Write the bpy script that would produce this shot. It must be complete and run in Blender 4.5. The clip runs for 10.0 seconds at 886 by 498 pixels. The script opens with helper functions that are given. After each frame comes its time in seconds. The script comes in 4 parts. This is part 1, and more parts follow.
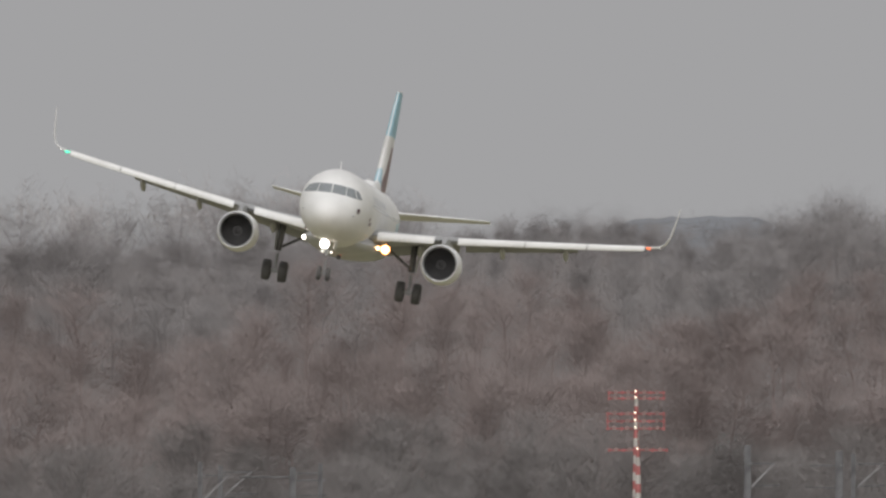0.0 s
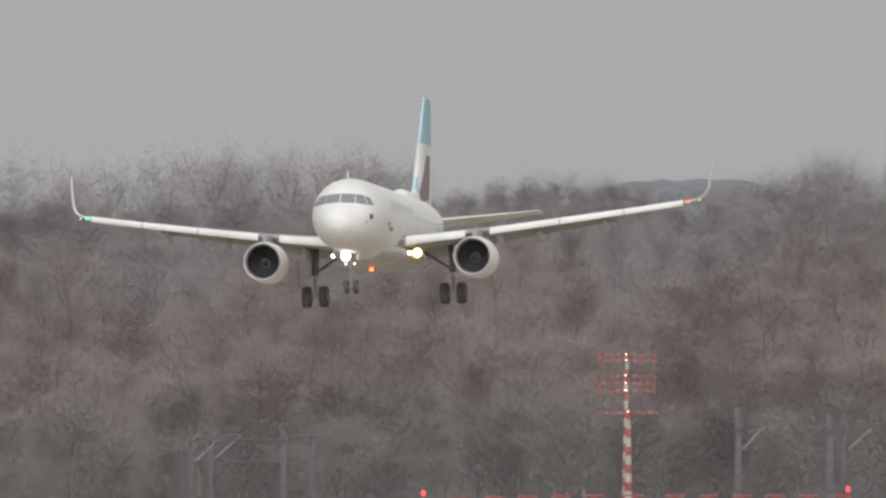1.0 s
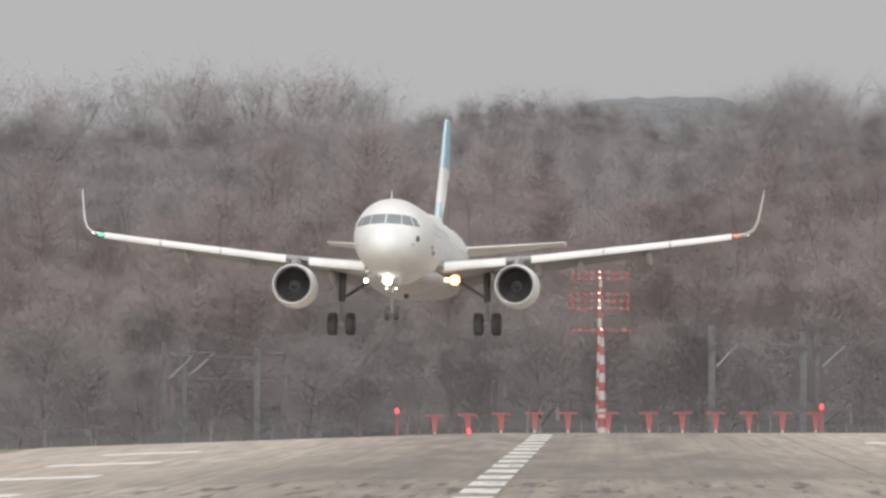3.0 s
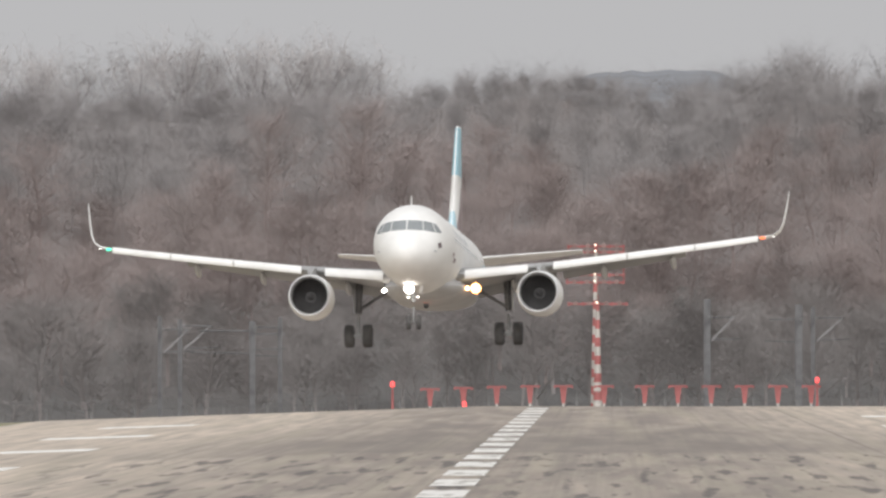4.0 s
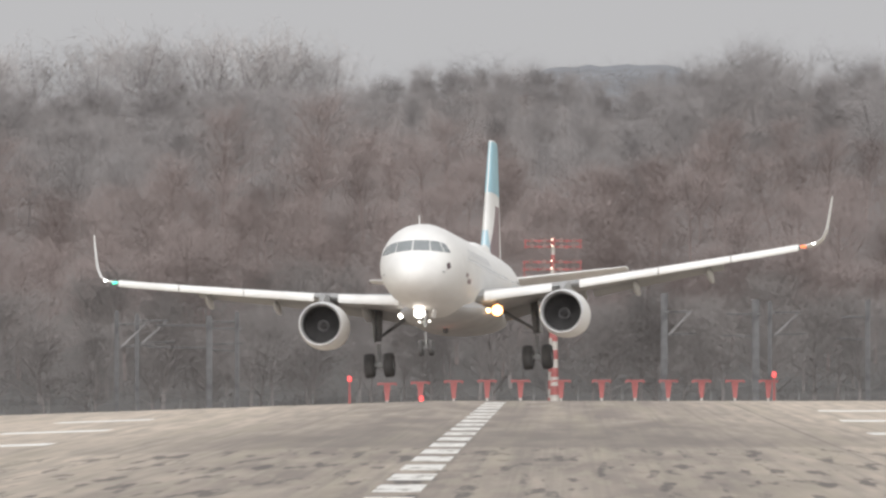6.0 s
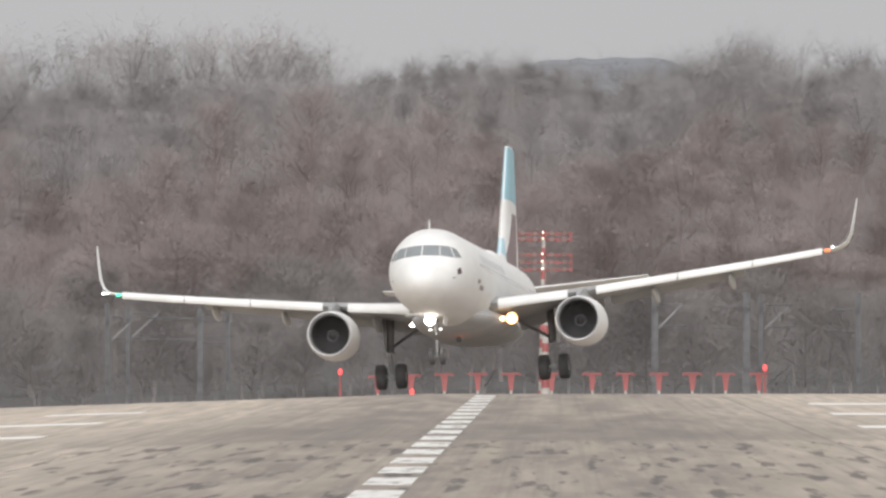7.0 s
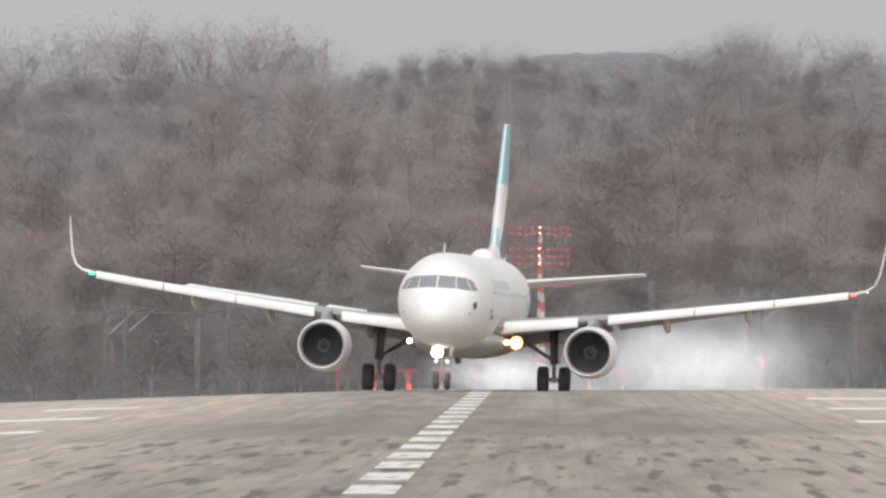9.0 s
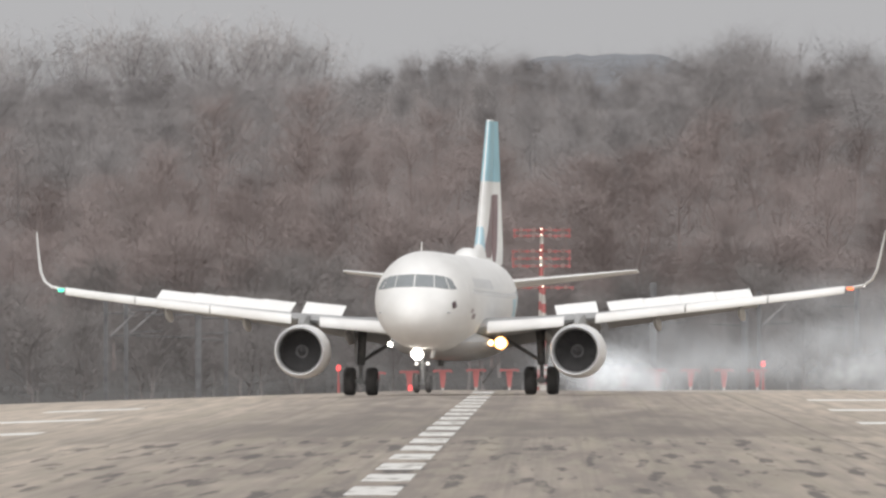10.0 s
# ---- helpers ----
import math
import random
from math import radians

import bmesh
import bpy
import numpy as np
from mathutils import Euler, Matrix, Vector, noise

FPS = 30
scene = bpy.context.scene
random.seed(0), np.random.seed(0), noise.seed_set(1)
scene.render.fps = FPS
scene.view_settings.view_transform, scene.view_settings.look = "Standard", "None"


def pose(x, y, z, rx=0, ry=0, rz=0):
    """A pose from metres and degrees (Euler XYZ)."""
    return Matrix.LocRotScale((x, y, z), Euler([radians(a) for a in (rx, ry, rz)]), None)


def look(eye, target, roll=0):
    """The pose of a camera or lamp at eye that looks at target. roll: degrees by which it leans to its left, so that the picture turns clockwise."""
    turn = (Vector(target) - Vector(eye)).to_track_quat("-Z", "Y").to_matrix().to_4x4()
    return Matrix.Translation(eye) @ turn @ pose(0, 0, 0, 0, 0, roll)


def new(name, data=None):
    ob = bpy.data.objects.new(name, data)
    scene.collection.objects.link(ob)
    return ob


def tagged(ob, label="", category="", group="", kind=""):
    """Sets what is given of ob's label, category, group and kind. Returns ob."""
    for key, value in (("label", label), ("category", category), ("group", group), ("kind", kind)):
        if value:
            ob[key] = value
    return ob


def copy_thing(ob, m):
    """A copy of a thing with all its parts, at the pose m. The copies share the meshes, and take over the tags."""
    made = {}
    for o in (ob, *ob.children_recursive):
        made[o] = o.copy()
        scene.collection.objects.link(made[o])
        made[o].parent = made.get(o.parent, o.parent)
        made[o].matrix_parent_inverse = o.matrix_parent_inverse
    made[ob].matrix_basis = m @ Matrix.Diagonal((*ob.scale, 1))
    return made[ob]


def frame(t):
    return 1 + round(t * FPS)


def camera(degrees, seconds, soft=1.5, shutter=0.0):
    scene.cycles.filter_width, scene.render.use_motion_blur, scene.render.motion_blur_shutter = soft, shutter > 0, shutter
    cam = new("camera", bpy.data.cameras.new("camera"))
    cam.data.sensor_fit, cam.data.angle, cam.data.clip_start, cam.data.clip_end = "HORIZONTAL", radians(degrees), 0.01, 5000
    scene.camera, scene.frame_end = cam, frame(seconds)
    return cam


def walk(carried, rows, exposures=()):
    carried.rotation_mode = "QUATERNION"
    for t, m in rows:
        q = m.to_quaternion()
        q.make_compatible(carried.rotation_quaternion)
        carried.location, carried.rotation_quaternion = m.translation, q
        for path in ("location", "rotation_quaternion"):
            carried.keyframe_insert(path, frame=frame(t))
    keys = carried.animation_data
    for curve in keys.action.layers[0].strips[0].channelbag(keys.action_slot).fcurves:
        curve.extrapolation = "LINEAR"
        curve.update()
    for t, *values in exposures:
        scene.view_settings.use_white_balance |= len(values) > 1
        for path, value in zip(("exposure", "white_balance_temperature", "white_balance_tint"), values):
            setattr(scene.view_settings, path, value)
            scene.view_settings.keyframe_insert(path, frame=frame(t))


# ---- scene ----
FOV = 1.5489
cam = camera(FOV, 10.0, soft=2.6)
CAM_ROWS = [
    (0, pose(3.17, 0, 2.86, 90.41928, 0, 0.36363)),
    (0.5, pose(3.17, 0, 2.86, 90.38145, 0, 0.35296)),
    (1, pose(3.17, 0, 2.86, 90.35429, 0, 0.34693)),
    (1.5, pose(3.17, 0, 2.86, 90.33157, 0, 0.33962)),
    (2, pose(3.17, 0, 2.86, 90.30736, 0, 0.33281)),
    (2.5, pose(3.17, 0, 2.86, 90.25067, 0, 0.31977)),
    (2.7, pose(3.17, 0, 2.86, 90.23170, 0, 0.30673)),
    (3.8, pose(3.17, 0, 2.86, 90.17204, 0, 0.29616)),
    (4, pose(3.17, 0, 2.86, 90.16363, 0, 0.29301)),
    (4.5, pose(3.17, 0, 2.86, 90.15693, 0, 0.27788)),
    (5, pose(3.17, 0, 2.86, 90.16443, 0, 0.26584)),
    (5.5, pose(3.17, 0, 2.86, 90.16147, 0, 0.24321)),
    (5.7, pose(3.17, 0, 2.86, 90.15761, 0, 0.23102)),
    (6.8, pose(3.17, 0, 2.86, 90.14670, 0, 0.20399)),
    (7, pose(3.17, 0, 2.86, 90.14171, 0, 0.20153)),
    (7.5, pose(3.17, 0, 2.86, 90.13124, 0, 0.19935)),
    (8, pose(3.17, 0, 2.86, 90.12363, 0, 0.19629)),
    (8.5, pose(3.17, 0, 2.86, 90.12363, 0, 0.19471)),
    (9, pose(3.17, 0, 2.86, 90.13267, 0, 0.19629)),
    (9.5, pose(3.17, 0, 2.86, 90.13420, 0, 0.19174)),
    (10, pose(3.17, 0, 2.86, 90.13534, 0, 0.19856)),
]
walk(cam, CAM_ROWS, exposures=[(0, 0.02), (1, 0.19), (2.5, 0.38), (4, 0.48), (5.5, 0.52), (7, 0.52), (8.5, 0.50), (9.5, 0.46), (10, 0.38)])

# ---- light: bright overcast sky, veiled sun behind the camera ----
world = bpy.data.worlds.new("overcast")
scene.world = world
world.use_nodes = True
wn = world.node_tree
sky = wn.nodes.new("ShaderNodeTexSky")
sky.sky_type = "NISHITA"
sky.sun_disc = False
sky.sun_elevation, sky.sun_rotation = radians(34), radians(182)
sky.dust_density, sky.air_density, sky.ozone_density = 6.0, 1.0, 1.0
pale = wn.nodes.new("ShaderNodeHueSaturation")
pale.inputs["Saturation"].default_value = 0.05
cloud = wn.nodes.new("ShaderNodeMix")
cloud.data_type = "RGBA"
cloud.inputs[0].default_value = 0.88
cloud.inputs[7].default_value = (4.02, 4.0, 4.08, 1)
back = next(n for n in wn.nodes if n.type == "BACKGROUND")
back.inputs["Strength"].default_value = 0.10
wn.links.new(sky.outputs[0], pale.inputs["Color"])
wn.links.new(pale.outputs[0], cloud.inputs[6])
wn.links.new(cloud.outputs[2], back.inputs["Color"])

sun = new("sun", bpy.data.lights.new("sun", "SUN"))
sun.data.energy, sun.data.angle, sun.data.color = 1.75, radians(75), (1.0, 0.985, 0.97)
sun.matrix_world = look((-3, -90, 60), (0, 0, 0))


# ---- materials ----
def material(name, colour, rough=0.6, metal=0.0, spread=0.12, scale=(1, 1, 1), fine=8.0, bump=0.0, second=None, coat=0.0, spec=0.5, cover=(0.45, 0.65)):
    """Principled surface with two scales of noise, in object space."""
    m = bpy.data.materials.new(name)
    m.use_nodes = True
    nt = m.node_tree
    p = next(n for n in nt.nodes if n.type == "BSDF_PRINCIPLED")
    p.inputs["Roughness"].default_value = rough
    p.inputs["Metallic"].default_value = metal
    p.inputs["Coat Weight"].default_value = coat
    p.inputs["Specular IOR Level"].default_value = spec
    tc = nt.nodes.new("ShaderNodeTexCoord")
    mp = nt.nodes.new("ShaderNodeMapping")
    mp.inputs["Scale"].default_value = scale
    nt.links.new(tc.outputs["Object"], mp.inputs["Vector"])
    big = nt.nodes.new("ShaderNodeTexNoise")
    big.inputs["Scale"].default_value, big.inputs["Detail"].default_value = 1.0, 4.0
    small = nt.nodes.new("ShaderNodeTexNoise")
    small.inputs["Scale"].default_value, small.inputs["Detail"].default_value = fine, 3.0
    for n in (big, small):
        nt.links.new(mp.outputs[0], n.inputs["Vector"])
    mix = nt.nodes.new("ShaderNodeMix")
    mix.data_type = "RGBA"
    mix.inputs[6].default_value = (*colour, 1)
    other = second or [c * (1 - 3 * spread) for c in colour]
    mix.inputs[7].default_value = (*other, 1)
    ramp = nt.nodes.new("ShaderNodeMapRange")
    ramp.inputs["From Min"].default_value, ramp.inputs["From Max"].default_value = cover
    nt.links.new(big.outputs[0], ramp.inputs[0])
    nt.links.new(ramp.outputs[0], mix.inputs[0])
    vary = nt.nodes.new("ShaderNodeMix")
    vary.data_type, vary.blend_type = "RGBA", "MULTIPLY"
    vary.inputs[0].default_value = 1.0
    tone = nt.nodes.new("ShaderNodeMapRange")
    tone.inputs["From Min"].default_value, tone.inputs["From Max"].default_value = 0.3, 0.7
    tone.inputs["To Min"].default_value, tone.inputs["To Max"].default_value = 1 - spread, 1 + spread
    nt.links.new(small.outputs[0], tone.inputs[0])
    nt.links.new(mix.outputs[2], vary.inputs[6])
    nt.links.new(tone.outputs[0], vary.inputs[7])
    nt.links.new(vary.outputs[2], p.inputs["Base Color"])
    if bump:
        b = nt.nodes.new("ShaderNodeBump")
        b.inputs["Strength"].default_value = bump
        nt.links.new(small.outputs[0], b.inputs["Height"])
        nt.links.new(b.outputs[0], p.inputs["Normal"])
    return m


def glow(name, colour, strength):
    m = bpy.data.materials.new(name)
    m.use_nodes = True
    p = next(n for n in m.node_tree.nodes if n.type == "BSDF_PRINCIPLED")
    p.inputs["Base Color"].default_value = (*colour, 1)
    p.inputs["Emission Color"].default_value = (*colour, 1)
    p.inputs["Emission Strength"].default_value = strength
    return m


WHITE = material("white_paint", (0.86, 0.855, 0.84), 0.62, spread=0.025, scale=(0.5, 0.12, 0.5), fine=5, second=(0.78, 0.77, 0.755), spec=0.3)
FAIRING = material("pale_grey_paint", (0.55, 0.55, 0.55), 0.5, spread=0.05, scale=(0.6, 0.6, 0.6))
GREYPAINT = material("grey_paint", (0.38, 0.38, 0.38), 0.45, spread=0.05, scale=(0.6, 0.6, 0.6))
SILVER = material("bare_lip", (0.82, 0.82, 0.83), 0.32, 0.6, spread=0.03)
# duct and fan coloured dark for the shade inside, lifted slightly for haze
INTAKESHADE = material("shaded_intake", (0.11, 0.105, 0.105), 0.5, 0.0, spread=0.1)
FAN = material("shaded_fan_blade", (0.085, 0.082, 0.083), 0.6, 0.0, spread=0.1)
# tyre and dark leg tones raised, with haze mixed into their colour
RUBBER = material("tyre_rubber", (0.095, 0.092, 0.092), 0.8, spread=0.15, fine=20)
STEEL = material("gear_steel", (0.30, 0.30, 0.30), 0.5, 0.2, spread=0.15, fine=12)
DARKSTEEL = material("gear_shade_steel", (0.17, 0.168, 0.168), 0.6, 0.0, spread=0.2, fine=10)
HUBMETAL = material("wheel_hub", (0.4, 0.4, 0.4), 0.4, 0.5, spread=0.1)
# glass base lightened to grey as a painted reflection of the sky
GLASS = material("sky_grey_glass", (0.27, 0.29, 0.30), 0.15, 0.0, spread=0.05, spec=0.8)
TEAL = material("teal_paint", (0.34, 0.57, 0.66), 0.45, spread=0.03)
PALEBLUE = material("pale_blue_paint", (0.45, 0.64, 0.72), 0.4, spread=0.03)
BURGUNDY = material("burgundy_paint", (0.25, 0.17, 0.175), 0.4, spread=0.05)
EMBLEM = material("emblem_dark", (0.09, 0.05, 0.06), 0.5, spread=0.05)
WHITELAMP = glow("landing_lamp", (1.0, 0.93, 0.84), 14)
WARMLAMP = glow("warm_landing_lamp", (1.0, 0.82, 0.52), 5.0)
AMBERHALO = glow("amber_halo", (1.0, 0.52, 0.20), 0.6)
SMALLLAMP = glow("taxi_lamp", (1.0, 0.97, 0.9), 1.6)
GREENLAMP = glow("green_lamp", (0.1, 1.0, 0.6), 1.2)
REDLAMP = glow("red_lamp", (1.0, 0.22, 0.08), 1.2)
STROBELAMP = glow("strobe_lamp", (1.0, 1.0, 1.0), 6.0)
BEACONLAMP = glow("beacon_lamp", (1.0, 0.12, 0.03), 5.0)
OBSTRUCT = glow("obstruction_lamp", (1.0, 0.10, 0.10), 0.8)
MASTLAMP = glow("mast_lamp", (1.0, 0.82, 0.66), 1.6)
# antenna and mast red and white muted, aerial haze mixed into the paint
RED = material("signal_red_paint", (0.40, 0.125, 0.125), 0.6, spread=0.1, fine=6)
MASTWHITE = material("haze_muted_white", (0.48, 0.45, 0.43), 0.6, spread=0.1, fine=6)
LAMPCASE = material("lamp_case", (0.27, 0.17, 0.16), 0.6, spread=0.1)
GALV = material("galvanised_steel", (0.162, 0.159, 0.162), 0.6, 0.0, spread=0.15, fine=4)
CERAMIC = material("pale_tube", (0.30, 0.292, 0.29), 0.5, spread=0.1)
TWIG = material("brown_winter_twigs", (0.302, 0.25, 0.238), 0.9, spread=0.05, fine=2, second=(0.288, 0.242, 0.231), scale=(0.08, 0.08, 0.08))
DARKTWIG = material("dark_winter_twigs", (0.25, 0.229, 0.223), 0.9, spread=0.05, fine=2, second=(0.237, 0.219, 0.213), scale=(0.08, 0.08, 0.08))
# aerial haze mixed into these two twig colours, palest for the ridge
HAZEGREYTWIG = material("haze_greyed_twigs", (0.298, 0.281, 0.28), 0.9, spread=0.05, fine=2, second=(0.285, 0.266, 0.263), scale=(0.08, 0.08, 0.08))
HAZEPALETWIG = material("haze_paled_twigs", (0.44, 0.415, 0.41), 0.9, spread=0.05, fine=2, scale=(0.08, 0.08, 0.08))
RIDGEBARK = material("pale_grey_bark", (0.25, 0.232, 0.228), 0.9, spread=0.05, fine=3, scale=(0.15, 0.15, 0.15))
LITTER = material("woodland_floor", (0.205, 0.178, 0.170), 0.95, spread=0.06, fine=9, scale=(0.035, 0.006, 0.12), second=(0.180, 0.168, 0.166), cover=(0.35, 0.65))
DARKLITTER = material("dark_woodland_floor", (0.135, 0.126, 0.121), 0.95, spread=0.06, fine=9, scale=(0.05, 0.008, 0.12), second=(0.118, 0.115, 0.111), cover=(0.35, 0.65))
BRUSH = material("brown_undergrowth", (0.245, 0.206, 0.193), 0.9, spread=0.06, fine=2, second=(0.205, 0.19, 0.187), scale=(0.05, 0.02, 0.05))
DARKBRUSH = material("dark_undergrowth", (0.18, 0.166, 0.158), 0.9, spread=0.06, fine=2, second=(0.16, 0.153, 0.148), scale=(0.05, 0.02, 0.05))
HAZEWOOD = material("haze_tinted_ridge", (0.25, 0.262, 0.285), 0.95, spread=0.08, fine=4, scale=(0.05, 0.05, 0.05))
MARKING = material("marking_paint", (0.80, 0.785, 0.75), 0.7, spread=0.08, fine=3, scale=(2.4, 0.10, 1), second=(0.40, 0.375, 0.34), cover=(0.50, 0.66))
BARPAINT = material("bright_marking_paint", (0.84, 0.83, 0.80), 0.7, spread=0.05, fine=3, scale=(1.0, 0.1, 1), second=(0.76, 0.74, 0.70))
TITLE = material("pale_livery_title", (0.60, 0.605, 0.61), 0.45, spread=0.03)
DRYGRASS = material("dry_grass", (0.30, 0.27, 0.17), 0.95, spread=0.2, fine=4, scale=(0.3, 0.05, 0.3), second=(0.18, 0.19, 0.10))


# ---- mesh helpers ----
class Shape:
    def __init__(self):
        self.v, self.f = [], []

    def add(self, verts, faces):
        o = len(self.v)
        self.v += [tuple(p) for p in verts]
        self.f += [tuple(i + o for i in q) for q in faces]
        return self

    def box(self, c, s, turn=None):
        pts = [Vector((x * s[0] / 2, y * s[1] / 2, z * s[2] / 2)) for x in (-1, 1) for y in (-1, 1) for z in (-1, 1)]
        pts = [(turn @ p if turn else p) + Vector(c) for p in pts]
        return self.add(pts, [(0, 1, 3, 2), (4, 6, 7, 5), (0, 4, 5, 1), (2, 3, 7, 6), (0, 2, 6, 4), (1, 5, 7, 3)])

    def tube(self, a, b, ra, rb=None, n=8, caps=True):
        a, b, rb = Vector(a), Vector(b), ra if rb is None else rb
        w = (b - a).normalized()
        u = w.orthogonal().normalized()
        s = w.cross(u)
        ring = lambda c, r: [c + r * (math.cos(2 * math.pi * i / n) * u + math.sin(2 * math.pi * i / n) * s) for i in range(n)]
        faces = [(i, (i + 1) % n, n + (i + 1) % n, n + i) for i in range(n)]
        if caps:
            faces += [tuple(range(n - 1, -1, -1)), tuple(range(n, 2 * n))]
        return self.add(ring(a, ra) + ring(b, rb), faces)

    def loft(self, rings, closed=True, caps=True):
        n = len(rings[0])
        pts = [p for r in rings for p in r]
        faces = []
        for k in range(len(rings) - 1):
            for i in range(n if closed else n - 1):
                j = (i + 1) % n
                faces.append((k * n + i, k * n + j, (k + 1) * n + j, (k + 1) * n + i))
        if caps and closed:
            faces += [tuple(range(n - 1, -1, -1)), tuple(range((len(rings) - 1) * n, len(rings) * n))]
        return self.add(pts, faces)

    def lathe(self, profile, centre=(0, 0, 0), axis="y", n=32, caps=False):
        rings = []
        for along, r in profile:
            ring = []
            for i in range(n):
                c, s = r * math.cos(2 * math.pi * i / n), r * math.sin(2 * math.pi * i / n)
                p = {"y": (c, along, s), "x": (along, c, s), "z": (c, s, along)}[axis]
                ring.append(Vector(p) + Vector(centre))
            rings.append(ring)
        return self.loft(rings, True, caps)

    def mesh(self, name, mat, smooth=False):
        me = bpy.data.meshes.new(name)
        me.from_pydata([tuple(p) for p in self.v], [], self.f)
        bm = bmesh.new()
        bm.from_mesh(me)
        bmesh.ops.recalc_face_normals(bm, faces=bm.faces)
        bm.to_mesh(me)
        bm.free()
        me.materials.append(mat)
        if smooth:
            me.polygons.foreach_set("use_smooth", [True] * len(me.polygons))
            me.set_sharp_from_angle(angle=radians(40))
        return me


def part(name, shape, mat, parent=None, label="", at=None, smooth=True):
    ob = new(name, shape.mesh(name, mat, smooth) if isinstance(shape, Shape) else shape)
    if parent:
        ob.parent = parent
    if at:
        ob.matrix_basis = at
    return tagged(ob, label) if label else ob


# ---- ground: level runway plateau, then a gentle fall and a wooded rise ----
def smooth_step(a, b, x):
    x = min(1, max(0, (x - a) / (b - a)))
    return x * x * (3 - 2 * x)


def along(rows, px):
    for a, b in zip(rows, rows[1:]):
        if px <= b[0]:
            return a[1] + (b[1] - a[1]) * max(0, px - a[0]) / (b[0] - a[0])
    return rows[-1][1]


def brow(px):
    """Bearing height of the closed edge of the woodland hill, along the bearing px."""
    return along(((-400, 146), (60, 142), (300, 146), (560, 144), (640, 122), (740, 118), (800, 103), (960, 106), (1010, 140), (1150, 138), (1190, 108), (1330, 104), (1370, 115), (2000, 116)), px)


def height(x, y):
    z = -0.034 * max(0, -(x + 3)) if x > -40 else -0.034 * 37
    z -= 2.3 * smooth_step(1440, 2080, y) if y > 1440 else 0
    z -= 1.6 * smooth_step(2100, 2600, y)
    if y > 2740:
        px = 985 + (x - 3.17) * 58000 / 3420
        top = 2.86 - (brow(px) + 48 - 578) / 58000 * 3420
        z += (top - z) * smooth_step(2720, 3420, y) + 0.9 * noise.noise((x * 0.06, y * 0.012, 0)) * smooth_step(2740, 2900, y)
        z -= 14 * smooth_step(3425, 3570, y)
    return z


def sheet(xs, ys, lift, mat, name):
    pts = [(x, y, height(x, y) + lift) for y in ys for x in xs]
    n = len(xs)
    faces = [(j * n + i, j * n + i + 1, (j + 1) * n + i + 1, (j + 1) * n + i) for j in range(len(ys) - 1) for i in range(n - 1)]
    return Shape().add(pts, faces).mesh(name, mat, True)


GX = [-2500, -1200, -600, -300, -150] + [-100 + 2.5 * i for i in range(81)] + [150, 300, 600, 1200, 2500]
GY = [-600, -100] + list(range(0, 1400, 100)) + list(range(1400, 2700, 20)) + list(range(2700, 3800, 10)) + [4000, 4300, 4700]
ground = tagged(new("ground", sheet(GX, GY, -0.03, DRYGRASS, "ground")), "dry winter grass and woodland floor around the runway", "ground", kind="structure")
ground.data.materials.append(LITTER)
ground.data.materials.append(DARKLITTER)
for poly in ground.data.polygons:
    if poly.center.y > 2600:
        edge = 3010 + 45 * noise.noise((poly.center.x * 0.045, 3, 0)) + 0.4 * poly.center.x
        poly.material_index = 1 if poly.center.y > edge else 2

